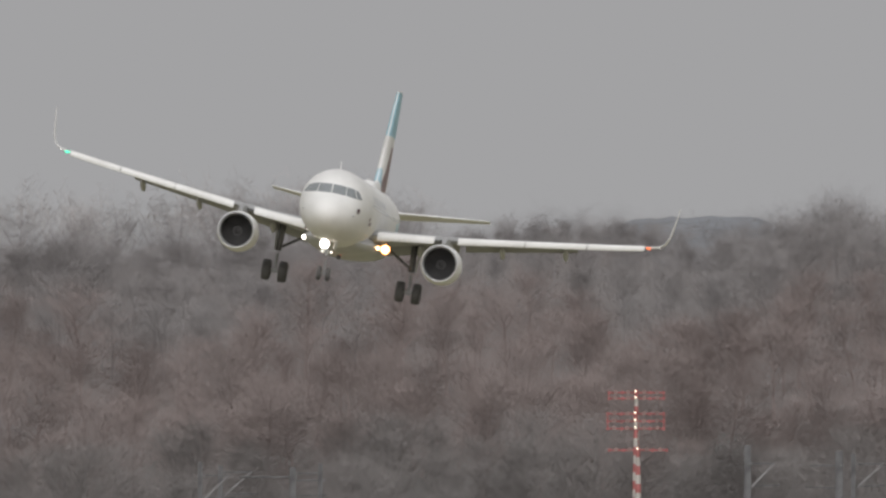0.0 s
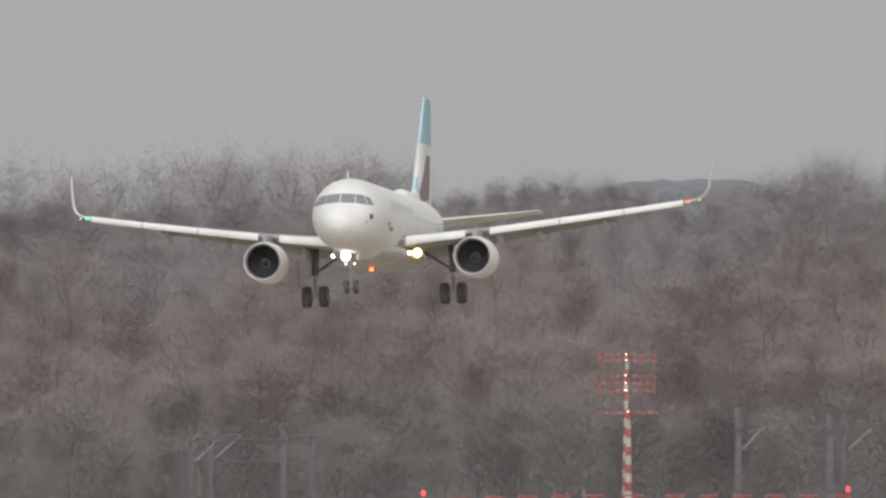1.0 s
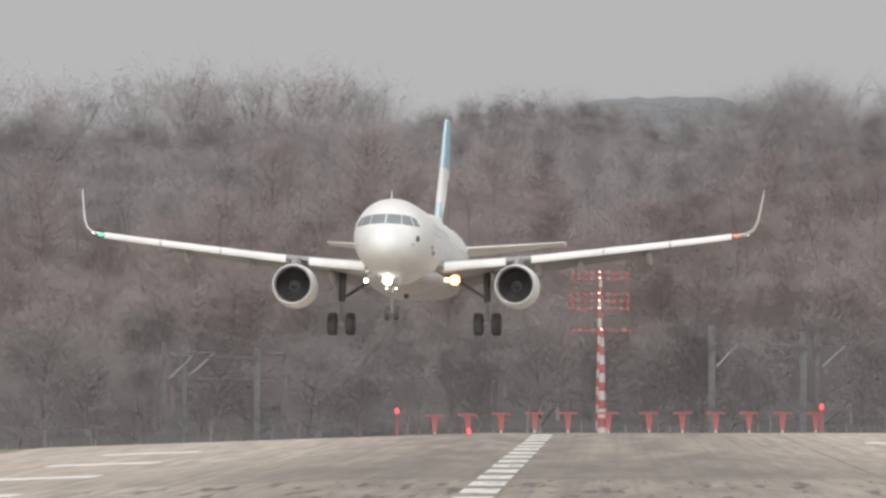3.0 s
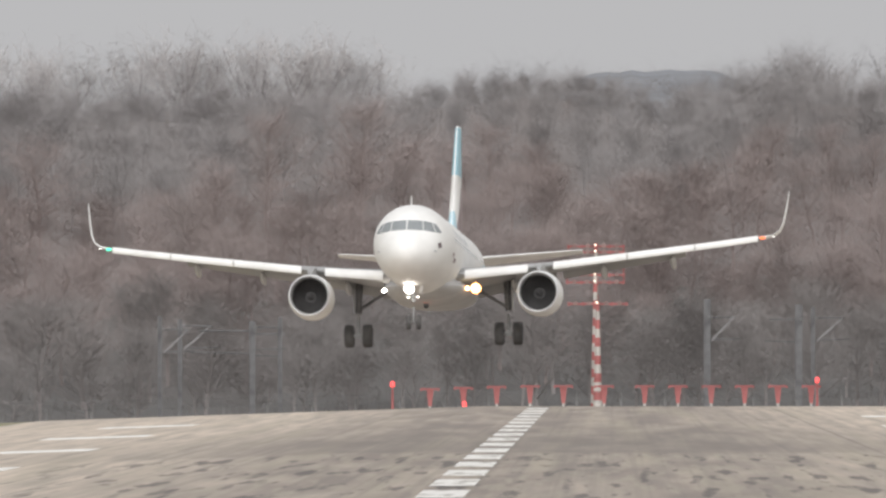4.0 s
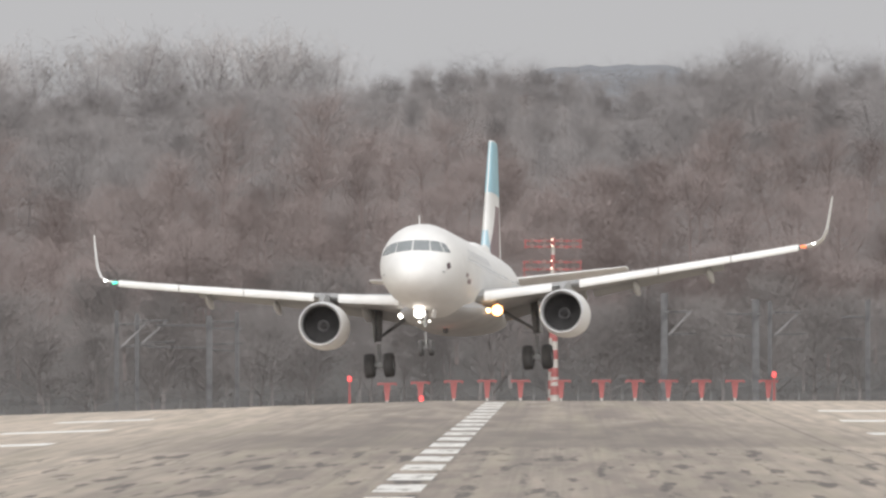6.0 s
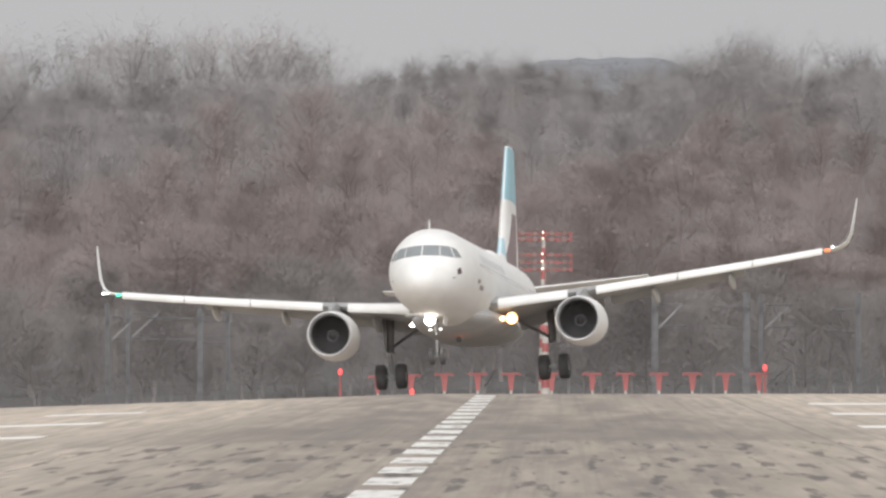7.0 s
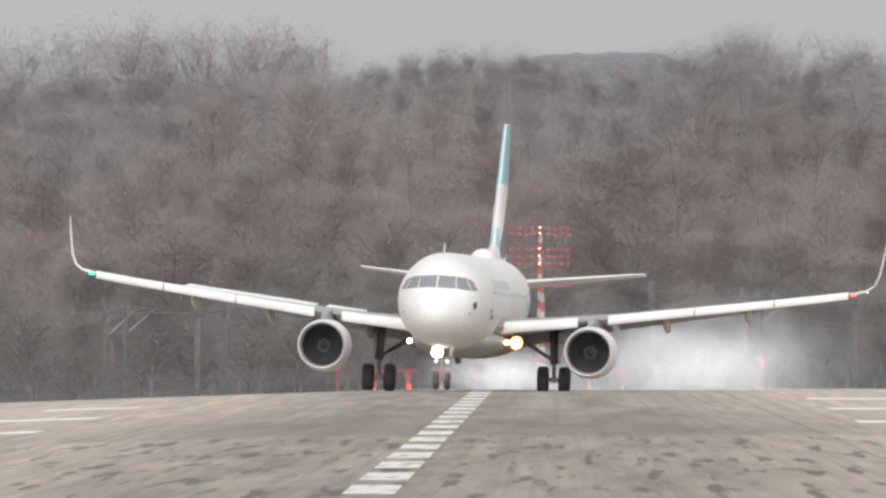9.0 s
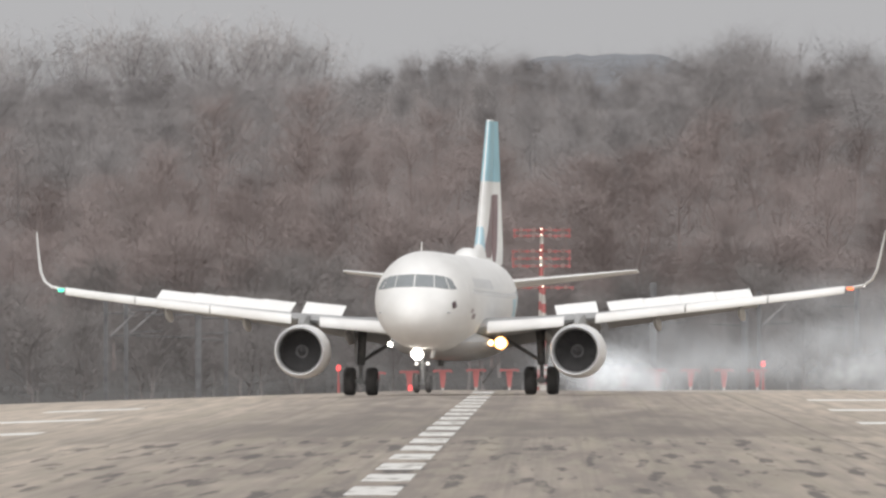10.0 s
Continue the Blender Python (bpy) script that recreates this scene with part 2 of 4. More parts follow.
# ---- runway ----
def runway_surface():
    """Worn grooved asphalt and concrete: rubber-darkened middle, long streaks, patched nearer part, faint joints."""
    m = bpy.data.materials.new("worn_runway")
    m.use_nodes = True
    nt = m.node_tree
    p = next(n for n in nt.nodes if n.type == "BSDF_PRINCIPLED")
    p.inputs["Roughness"].default_value = 0.85
    tc = nt.nodes.new("ShaderNodeTexCoord")
    xyz = nt.nodes.new("ShaderNodeSeparateXYZ")
    nt.links.new(tc.outputs["Object"], xyz.inputs[0])

    def streak(scale, detail=4.0):
        mp = nt.nodes.new("ShaderNodeMapping")
        mp.inputs["Scale"].default_value = scale
        nt.links.new(tc.outputs["Object"], mp.inputs["Vector"])
        n = nt.nodes.new("ShaderNodeTexNoise")
        n.inputs["Scale"].default_value, n.inputs["Detail"].default_value = 1.0, detail
        nt.links.new(mp.outputs[0], n.inputs["Vector"])
        return n.outputs[0]

    def ranged(src, a, b, lo, hi):
        r = nt.nodes.new("ShaderNodeMapRange")
        for k, v in zip(("From Min", "From Max", "To Min", "To Max"), (a, b, lo, hi)):
            r.inputs[k].default_value = v
        nt.links.new(src, r.inputs[0])
        return r.outputs[0]

    def times(a, b, op="MULTIPLY"):
        n = nt.nodes.new("ShaderNodeMath")
        n.operation = op
        for i, s in enumerate((a, b)):
            if isinstance(s, (int, float)):
                n.inputs[i].default_value = s
            else:
                nt.links.new(s, n.inputs[i])
        return n.outputs[0]

    def blend(fac, a, b):
        n = nt.nodes.new("ShaderNodeMix")
        n.data_type = "RGBA"
        for i, s in ((6, a), (7, b)):
            if isinstance(s, tuple):
                n.inputs[i].default_value = (*s, 1)
            else:
                nt.links.new(s, n.inputs[i])
        nt.links.new(fac, n.inputs[0])
        return n.outputs[2]

    away = times(xyz.outputs["X"], -1.2, "ADD")
    side = nt.nodes.new("ShaderNodeMath")
    side.operation = "ABSOLUTE"
    nt.links.new(away, side.inputs[0])
    rubber = ranged(side.outputs[0], 5.0, 11.5, 1.0, 0.0)
    rubber = times(rubber, ranged(streak((0.55, 0.012, 1)), 0.3, 0.62, 0.45, 1.0))
    col = blend(rubber, (0.645, 0.548, 0.455), (0.258, 0.218, 0.190))
    # fine long streaks
    col = blend(ranged(streak((2.2, 0.02, 1), 6), 0.38, 0.66, 0.0, 0.5), col, (0.24, 0.215, 0.19))
    col = blend(ranged(streak((0.9, 0.004, 1), 5), 0.5, 0.68, 0.0, 0.5), col, (0.41, 0.36, 0.28))
    # mottled, patched older part nearer than the resurfacing seam
    near = times(ranged(xyz.outputs["Y"], 835, 855, 1.0, 0.0), ranged(side.outputs[0], 9, 14, 1.0, 0.15))
    col = blend(times(near, ranged(streak((1.9, 0.024, 1), 6), 0.555, 0.62, 0.0, 0.8)), col, (0.10, 0.09, 0.086))
    col = blend(times(near, ranged(streak((2.6, 0.03, 3), 5), 0.50, 0.62, 0.0, 0.6)), col, (0.39, 0.345, 0.28))
    # smoother, darker strip just beyond the seam
    strip = times(ranged(xyz.outputs["Y"], 845, 860, 0.0, 1.0), ranged(xyz.outputs["Y"], 930, 1150, 1.0, 0.0))
    col = blend(times(times(strip, ranged(side.outputs[0], 6, 16, 1.0, 0.4)), 0.4), col, (0.15, 0.135, 0.12))
    # long tyre and groove lines
    col = blend(times(ranged(streak((4.5, 0.002, 5), 3), 0.48, 0.66, 0.0, 0.38), ranged(streak((0.2, 0.01, 7)), 0.4, 0.6, 0.45, 1.0)), col, (0.19, 0.17, 0.15))
    # joints
    for at, wide in ((10.2, 0.03), (-9.0, 0.02)):
        d = nt.nodes.new("ShaderNodeMath")
        d.operation = "ABSOLUTE"
        nt.links.new(times(xyz.outputs["X"], -at, "ADD"), d.inputs[0])
        col = blend(ranged(d.outputs[0], wide, wide * 2.5, 0.35, 0.0), col, (0.10, 0.09, 0.085))
    nt.links.new(col, p.inputs["Base Color"])
    b = nt.nodes.new("ShaderNodeBump")
    b.inputs["Strength"].default_value = 0.15
    nt.links.new(streak((6, 0.6, 1), 3), b.inputs["Height"])
    nt.links.new(b.outputs[0], p.inputs["Normal"])
    return m


RUNWAY = runway_surface()
RX = [-22.5, -18, -14, -10, -6, -3, 0, 5, 10, 15, 22.5]
RY = list(range(150, 1400, 50)) + list(range(1400, 1801, 10))
runway = tagged(new("runway", sheet(RX, RY, 0.0, RUNWAY, "runway")), "worn grey-brown runway with rubber-streaked middle", "runway", kind="structure")


def paint_bar(x0, x1, y0, y1):
    """One painted bar, 4 mm proud of the runway and following its fall."""
    ys = [y0 + (y1 - y0) * i / 4 for i in range(5)]
    s = Shape()
    top = [(x, y, height(x, y) + 0.006) for y in ys for x in (x0, x1)]
    s.add(top, [(2 * i, 2 * i + 1, 2 * i + 3, 2 * i + 2) for i in range(4)])
    low = [(x, y, z - 0.006) for x, y, z in top]
    o = len(s.v)
    s.add(low, [])
    s.f += [(2 * i, 2 * i + 2, o + 2 * i + 2, o + 2 * i) for i in range(4)] + [(2 * i + 1, o + 2 * i + 1, o + 2 * i + 3, 2 * i + 3) for i in range(4)]
    s.f += [(0, o, o + 1, 1), (8, 9, o + 9, o + 8)]
    return s


for k in range(25):
    y = 205 + 50 * k
    part("centreline_dash", paint_bar(-0.45, 0.45, y, y + 30), MARKING, runway, smooth=False)
for y, inner in ((670, 11.6), (820, 11.8), (970, 12.1), (1120, 12.5), (1270, 12.9)):
    for sgn in (-1, 1):
        part("touchdown_bar", paint_bar(min(sgn * inner, sgn * (inner + 3.7)), max(sgn * inner, sgn * (inner + 3.7)), y - 11, y + 11), BARPAINT, runway, smooth=False)


# ---- localiser antenna row behind the far end ----
def antenna_element():
    root = new("localiser_antenna")
    s = Shape()
    s.add([(-0.11, -0.07, 1.3), (0.11, -0.07, 1.3), (0.11, 0.07, 1.3), (-0.11, 0.07, 1.3), (-0.22, -0.1, 2.32), (0.22, -0.1, 2.32), (0.22, 0.1, 2.32), (-0.22, 0.1, 2.32)],
          [(0, 1, 5, 4), (1, 2, 6, 5), (2, 3, 7, 6), (3, 0, 4, 7), (0, 3, 2, 1), (4, 5, 6, 7)])
    part("stem", s, RED, root, smooth=False)
    part("crossbar", Shape().box((0, 0, 2.39), (1.22, 0.30, 0.13)).box((-0.57, 0, 2.33), (0.10, 0.34, 0.12)).box((0.57, 0, 2.33), (0.10, 0.34, 0.12)), RED, root, smooth=False)
    part("foot", Shape().box((0, 0, 0.65), (0.15, 0.14, 1.3)).box((0, 0, 0.03), (0.5, 0.5, 0.06)), MASTWHITE, root, smooth=False)
    return tagged(root, "red T-shaped localiser antenna on a white foot", "antenna", "row of localiser antennas")


D_LOC = 2100.0
LOC_X = [-8.4 + 2.136 * i for i in range(5)] + [2.75] + [5.35 + 2.136 * i for i in range(6)]
first = antenna_element()
for i, x in enumerate(LOC_X):
    m = pose(x, D_LOC, height(x, D_LOC) - 0.03)
    if i:
        copy_thing(first, m)
    else:
        first.matrix_basis = m


def obstruction_light(x, y, z, tall):
    root = new("obstruction_light")
    part("foot", Shape().box((0, 0, 0.35), (0.2, 0.2, 0.7)), MASTWHITE, root, smooth=False)
    part("post", Shape().tube((0, 0, 0.7), (0, 0, tall), 0.09, 0.06), RED, root)
    part("lantern", Shape().lathe([(tall, 0.05), (tall + 0.05, 0.14), (tall + 0.30, 0.14), (tall + 0.38, 0.05)], axis="z", n=12, caps=True), OBSTRUCT, root, "lit red lantern")
    root.matrix_basis = pose(x, y, z)
    return tagged(root, "red obstruction light glowing on a thin post", "warning light", "obstruction lights")


for x in (-10.8, 16.4):
    obstruction_light(x, D_LOC - 0.8, height(x, D_LOC) - 0.03, 2.6)
obstruction_light(-6.2, D_LOC - 0.8, height(-6.2, D_LOC) - 0.03, 1.15)


# ---- approach light masts behind the antennas ----
def light_mast(x, y, top, rails, lean_bands):
    root = new("approach_light_mast")
    base = height(x, y) - 0.03
    h = top - base
    n = max(5, int(h / 0.62))
    for k in range(n):
        a, b = k * h / n, (k + 1) * h / n
        s = Shape()
        r0, r1 = 0.40 - 0.26 * (a / h) ** 0.8, 0.40 - 0.26 * (b / h) ** 0.8
        s.tube((0, 0, a), (0, 0, b), r0, r1, 10)
        part("mast_section", s, RED if (k + lean_bands) % 2 else MASTWHITE, root, smooth=True)
    for j, dz in enumerate(rails):
        s = Shape().tube((-2.1, 0, h - dz), (2.1, 0, h - dz), 0.07, n=6)
        for q in (-2.1, -1.05, 1.05, 2.1):
            s.box((q, 0, h - dz), (0.16, 0.2, 0.24))
        rail = part("cross_rail", s, RED, root, smooth=False)
        for q in (-1.6, -0.62, 0.62, 1.6):
            part("rail_lamp", Shape().lathe([(-0.1, 0.05), (-0.1, 0.16), (0.1, 0.12)], (q, -0.05, h - dz + 0.05), n=8, caps=True), LAMPCASE, rail)
        part("mast_lamp", Shape().lathe([(-0.5, 0.02), (-0.45, 0.075), (-0.3, 0.075)], (-0.05, 0, h - dz + 0.1), n=8, caps=True), MASTLAMP, root, "small lit lamp")
    for q in (-2.1, 2.1):
        if len(rails) > 1:
            part("rail_end_post", Shape().tube((q, 0, h - rails[-1] - 0.1), (q, 0, h - rails[0] + 0.1), 0.05, n=6), RED, root)
    root.matrix_basis = pose(x, y, base)
    return tagged(root, "red and white banded approach light mast with crossbars", "light mast", "approach light masts")


def place(px, py, d):
    """Plan place of a line of sight at depth d, in the widest bearing grid of the plan."""
    return 3.17 + (px - 985) / 58000 * d, 2.86 - (py - 578) / 58000 * d


for px, py, d, rails, ph in ((962, 506, 2380, (0.15,), 0), (958, 443, 2440, (0.1, 0.65, 1.2), 1), (959, 402, 2500, (0.25, 0.7), 0)):
    x, z = place(px, py, d)
    light_mast(x, d, z, rails, ph)


# ---- railway overhead line masts ----
def catenary_mast(px, py, d, arms, wide=0.34):
    x, z = place(px, py, d)
    base = height(x, d) - 0.03
    h = z - base
    root = new("catenary_mast")
    part("post", Shape().box((-wide / 2 + 0.03, 0, h / 2), (0.06, 0.3, h)).box((wide / 2 - 0.03, 0, h / 2), (0.06, 0.3, h)).box((0, 0, h / 2), (wide - 0.12, 0.05, h)).box((0, 0, 0.1), (0.8, 0.8, 0.2)), GALV, root, smooth=False)
    for side, reach, drop, *stay in arms:
        arm = part("cantilever_arm", Shape().tube((0, 0, h - drop), (side * reach, 0, h - drop), 0.06, n=6), GALV, root)
        part("registration_tube", Shape().tube((0, 0, h - drop - 1.85), (side * reach * 1.15, 0, h - drop - 1.75), 0.05, n=6), GALV, arm)
        if not stay:
            part("stay_tube", Shape().tube((side * 0.35, 0, h - drop - 1.9), (side * reach * 0.96, 0, h - drop + 0.05), 0.075, n=6), CERAMIC, arm, "pale diagonal stay")
        part("insulator", Shape().lathe([(0.1, 0.06), (0.15, 0.11), (0.35, 0.11), (0.4, 0.06)], (0, 0, h - drop), "x", 8, True), CERAMIC, arm)
    root.matrix_basis = pose(x, d, base)
    return tagged(root, "grey steel railway overhead-line mast with cantilever arms", "railway mast", "railway overhead-line masts")


D_RAIL = 2680
catenary_mast(187, 531, D_RAIL, ((1, 2.5, 1.1),))
catenary_mast(223, 537, D_RAIL + 25, ((1, 2.7, 0.55),))
catenary_mast(351, 540, D_RAIL, ((-1, 4.4, 0.8, 0), (1, 2.4, 0.5, 0)), 0.5)
catenary_mast(400, 533, D_RAIL + 25, ((-1, 2.0, 1.4, 0),))
catenary_mast(1156, 501, D_RAIL, ((1, 2.3, 1.5),), 0.55)
catenary_mast(1318, 511, D_RAIL, ((-1, 2.4, 1.2, 0),), 0.6)
catenary_mast(1343, 515, D_RAIL + 25, ((1, 2.6, 0.9),))
catenary_mast(1516, 512, D_RAIL, ((-1, 2.2, 1.4, 0),), 0.4)


# ---- perimeter fence ----
fence = tagged(new("perimeter_fence"), "pale wire perimeter fence with thin posts", "fence")
D_FENCE = 2300
post = Shape().box((0, 0, 1.05), (0.12, 0.12, 2.1)).box((0, -0.12, 2.16), (0.1, 0.28, 0.08)).mesh("post", GALV)
for i in range(34):
    x = -55 + 3.1 * i
    part("post", post, None, fence, at=pose(x, D_FENCE, height(x, D_FENCE) - 0.03))
for k in range(4):
    part("wire", Shape().tube((-56, D_FENCE, height(-50, D_FENCE) + 0.5 + 0.6 * k), (-5, D_FENCE, height(-5, D_FENCE) + 0.5 + 0.6 * k), 0.018, n=4).tube((-5, D_FENCE, height(-5, D_FENCE) + 0.5 + 0.6 * k), (49, D_FENCE, height(49, D_FENCE) + 0.5 + 0.6 * k), 0.018, n=4), GALV, fence)

# ---- airliner ----
# body space: x to its right wing, y to its nose, z up; origin on the ground between the main wheels
STATIONS = [  # from the nose: half width, top, bottom
    (0.0, 0.02, 3.17, 3.13), (0.05, 0.26, 3.42, 2.90), (0.18, 0.48, 3.62, 2.70), (0.45, 0.76, 3.92, 2.48), (0.9, 1.07, 4.20, 2.26), (1.4, 1.31, 4.42, 2.10),
    (1.9, 1.49, 4.80, 1.98), (2.5, 1.65, 5.20, 1.90), (3.2, 1.79, 5.53, 1.83), (4.2, 1.90, 5.75, 1.78), (5.5, 1.965, 5.85, 1.74), (7.0, 1.975, 5.87, 1.73),
    (24.0, 1.975, 5.87, 1.73), (26.5, 1.93, 5.87, 1.95), (29.0, 1.74, 5.85, 2.45), (32.0, 1.32, 5.78, 3.25), (35.0, 0.80, 5.60, 4.10), (37.0, 0.36, 5.35, 4.72), (37.5, 0.2, 5.25, 4.9)]
NOSE = 17.7


def section(s):
    for a, b in zip(STATIONS, STATIONS[1:]):
        if s <= b[0]:
            k = (s - a[0]) / (b[0] - a[0])
            return [a[i] + (b[i] - a[i]) * k for i in (1, 2, 3)]
    return STATIONS[-1][1:]


def hull(s, angle, out=0.0):
    """Point of the hull, angle from the top towards +x."""
    w, top, low = section(s)
    mid, h = (top + low) / 2, (top - low) / 2
    return Vector(((w + out) * math.sin(angle), NOSE - s, mid + (h + out) * math.cos(angle)))


def nose_depth(x, z):
    """How far behind the nose tip the hull passes through this point, seen from ahead."""
    lo, hi = 0.0, 12.0
    for _ in range(40):
        s = (lo + hi) / 2
        w, top, low = section(s)
        mid, h = (top + low) / 2, (top - low) / 2
        if (x / w) ** 2 + ((z - mid) / h) ** 2 > 1:
            lo = s
        else:
            hi = s
    return hi


def nose_patch(corners, n=6, m=4, out=0.03):
    """A thin curved pane on the nose between four front-view corners."""
    s = Shape()
    a, b, c, d = [Vector(p) for p in corners]
    for layer in (out, -0.03):
        pts = []
        for j in range(m + 1):
            for i in range(n + 1):
                q = a.lerp(b, i / n).lerp(d.lerp(c, i / n), j / m)
                k = nose_depth(q.x, q.y)
                pts.append((q.x, NOSE - k + layer, q.y + layer * 0.4))
        s.add(pts, [(j * (n + 1) + i, j * (n + 1) + i + 1, (j + 1) * (n + 1) + i + 1, (j + 1) * (n + 1) + i) for j in range(m) for i in range(n)])
    w, o = n + 1, (n + 1) * (m + 1)
    rim = [i for i in range(w)] + [j * w + n for j in range(1, m + 1)] + [m * w + i for i in range(n - 1, -1, -1)] + [j * w for j in range(m - 1, 0, -1)]
    s.f += [(p, q, q + o, p + o) for p, q in zip(rim, rim[1:] + rim[:1])]
    return s


airliner = tagged(new("airliner"), "white twin-engined airliner landing with wheels down and lamps lit", "airplane")

rings = []
S_LIST = sorted({a[0] for a in STATIONS} | {0.1, 0.3, 0.65, 1.15, 1.65, 2.2, 2.85, 3.7, 4.8, 10, 14, 18, 21, 25.2, 27.8, 30.5, 33.5})
for s in S_LIST:
    rings.append([hull(s, 2 * math.pi * i / 40) for i in range(40)])
part("fuselage", Shape().loft(rings), WHITE, airliner)

# cockpit panes
for sgn in (1, -1):
    for cs in (((0.03, 4.33), (0.80, 4.30), (0.74, 4.80), (0.03, 4.84)),
               ((0.84, 4.30), (1.38, 4.22), (1.16, 4.74), (0.78, 4.80)),
               ((1.42, 4.22), (1.63, 4.24), (1.42, 4.62), (1.20, 4.73))):
        part("cockpit_window", nose_patch([(sgn * x, z) for x, z in cs]), GLASS, airliner, "glossy cockpit pane, sky reflection put into its grey")
# dark emblem near the cockpit
for sgn in (-1,):
    part("emblem", nose_patch([(sgn * 1.54, 3.40), (sgn * 1.66, 3.52), (sgn * 1.62, 3.76), (sgn * 1.51, 3.66)], 3, 3, 0.006), EMBLEM, airliner, "small dark painted emblem")
# painted marks farther back on its left side
def side_mark(s0, s1, a0, a1, mat, label):
    """A thin painted patch lying on the hull between two stations and two angles."""
    sh = Shape()
    for out in (0.007, -0.02):
        pts = [hull(s0 + (s1 - s0) * i / 4, radians(a0 + (a1 - a0) * j / 5), out) for j in range(6) for i in range(5)]
        sh.add(pts, [(j * 5 + i, j * 5 + i + 1, j * 5 + i + 6, j * 5 + i + 5) for j in range(5) for i in range(4)])
    rim = [0, 1, 2, 3, 4, 9, 14, 19, 24, 29, 28, 27, 26, 25, 20, 15, 10, 5]
    sh.f += [(p, q, q + 30, p + 30) for p, q in zip(rim, rim[1:] + rim[:1])]
    return part("painted_mark", sh, mat, airliner, label)


side_mark(6.2, 6.9, -99, -104, BURGUNDY, "small burgundy painted mark")
side_mark(7.0, 8.2, -105, -111, BURGUNDY, "small burgundy painted mark")
for sgn in (-1, 1):
    side_mark(24.5, 29.5, sgn * 84, sgn * 112, PALEBLUE, "pale blue painted sweep on the rear body")
# air data vanes
for sgn in (-1, 1):
    part("probe", Shape().box((sgn * 1.42, 16.15, 3.25), (0.12, 0.2, 0.05)), HUBMETAL, airliner)

# cabin windows and doors
PANE = material("cabin_pane", (0.5, 0.51, 0.52), 0.2, spread=0.03)
win = Shape()
win.lathe([(-0.004, 0.02), (-0.004, 0.11), (0.004, 0.11), (0.004, 0.02)], axis="x", n=10, caps=True)
win_mesh = win.mesh("cabin_window", PANE)
for sgn in (-1, 1):
    for k in range(36):
        s = 7.2 + 0.62 * k
        p = hull(s, sgn * radians(79))
        part("cabin_window", win_mesh, None, airliner, at=pose(p.x, p.y, p.z, 0, sgn * -11, 0))
    for s in (5.0, 30.2):
        door = Shape()
        for out in (0.006, -0.02):
            pts = [hull(s + 0.85 * i / 2, sgn * radians(66 + 42 * j / 6), out) for j in range(7) for i in range(3)]
            door.add(pts, [(j * 3 + i, j * 3 + i + 1, j * 3 + i + 4, j * 3 + i + 3) for j in range(6) for i in range(2)])
        rim = [0, 1, 2, 5, 8, 11, 14, 17, 20, 19, 18, 15, 12, 9, 6, 3]
        door.f += [(a, b, b + 21, a + 21) for a, b in zip(rim, rim[1:] + rim[:1])]
        part("cabin_door", door, WHITE, airliner, "white cabin door")

# livery title on both sides, as plain bars
for sgn in (-1, 1):
    for k in range(9):
        bar = Shape()
        for out in (0.004, -0.02):
            pts = [hull(8.2 + 0.95 * k + 0.62 * i / 2, sgn * radians(62 + 12 * j / 4), out) for j in range(5) for i in range(3)]
            bar.add(pts, [(j * 3 + i, j * 3 + i + 1, j * 3 + i + 4, j * 3 + i + 3) for j in range(4) for i in range(2)])
        rim = [0, 1, 2, 5, 8, 11, 14, 13, 12, 9, 6, 3]
        bar.f += [(a, b, b + 15, a + 15) for a, b in zip(rim, rim[1:] + rim[:1])]
        part("title_bar", bar, TITLE, airliner)

# belly fairing
bel = []
for y, w, h in ((8.6, 0.4, 0.1), (7.6, 1.3, 0.34), (6.0, 1.95, 0.62), (3.0, 2.12, 0.74), (-2.0, 2.12, 0.74), (-5.0, 1.8, 0.55), (-7.5, 1.0, 0.2), (-8.3, 0.3, 0.05)):
    bel.append([Vector((w * math.cos(2 * math.pi * i / 24), y, 2.15 + h * (1.0 if math.sin(2 * math.pi * i / 24) < 0 else 0.9) * math.sin(2 * math.pi * i / 24))) for i in range(24)])
part("belly_fairing", Shape().loft(bel), FAIRING, airliner, "grey belly fairing between the wings")

# aerials and dome on the roof
part("aerial", Shape().loft([[(-0.02, 13.3, 5.7), (0.02, 13.3, 5.7), (0.02, 12.9, 5.7), (-0.02, 12.9, 5.7)], [(-0.012, 13.05, 6.22), (0.012, 13.05, 6.22), (0.012, 12.9, 6.22), (-0.012, 12.9, 6.22)]]), WHITE, airliner)
dome = []
for y, w, h in ((-6.0, 0.08, 0.02), (-6.3, 0.42, 0.2), (-6.9, 0.55, 0.34), (-7.8, 0.55, 0.34), (-8.8, 0.4, 0.2), (-9.6, 0.08, 0.02)):
    dome.append([Vector((w * math.cos(math.pi * i / 12), y, 5.78 + h * 1.35 * math.sin(math.pi * i / 12))) for i in range(13)])
part("aerial_dome", Shape().loft(dome), WHITE, airliner, "white streamlined aerial dome")


# ---- wings ----
def airfoil(chord, thick, n=9):
    """Closed section: x backwards from the leading edge, z up."""
    top, low = [], []
    for i in range(n + 1):
        x = (1 - math.cos(math.pi * i / n)) / 2
        t = 5 * thick * (0.2969 * math.sqrt(x) - 0.126 * x - 0.3516 * x * x + 0.2843 * x ** 3 - 0.1015 * x ** 4)
        top.append((x * chord, (t + 0.012 * math.sin(math.pi * x)) * chord))
        low.append((x * chord, (-t * 0.8 + 0.012 * math.sin(math.pi * x)) * chord))
    return low[::-1] + top[1:-1]


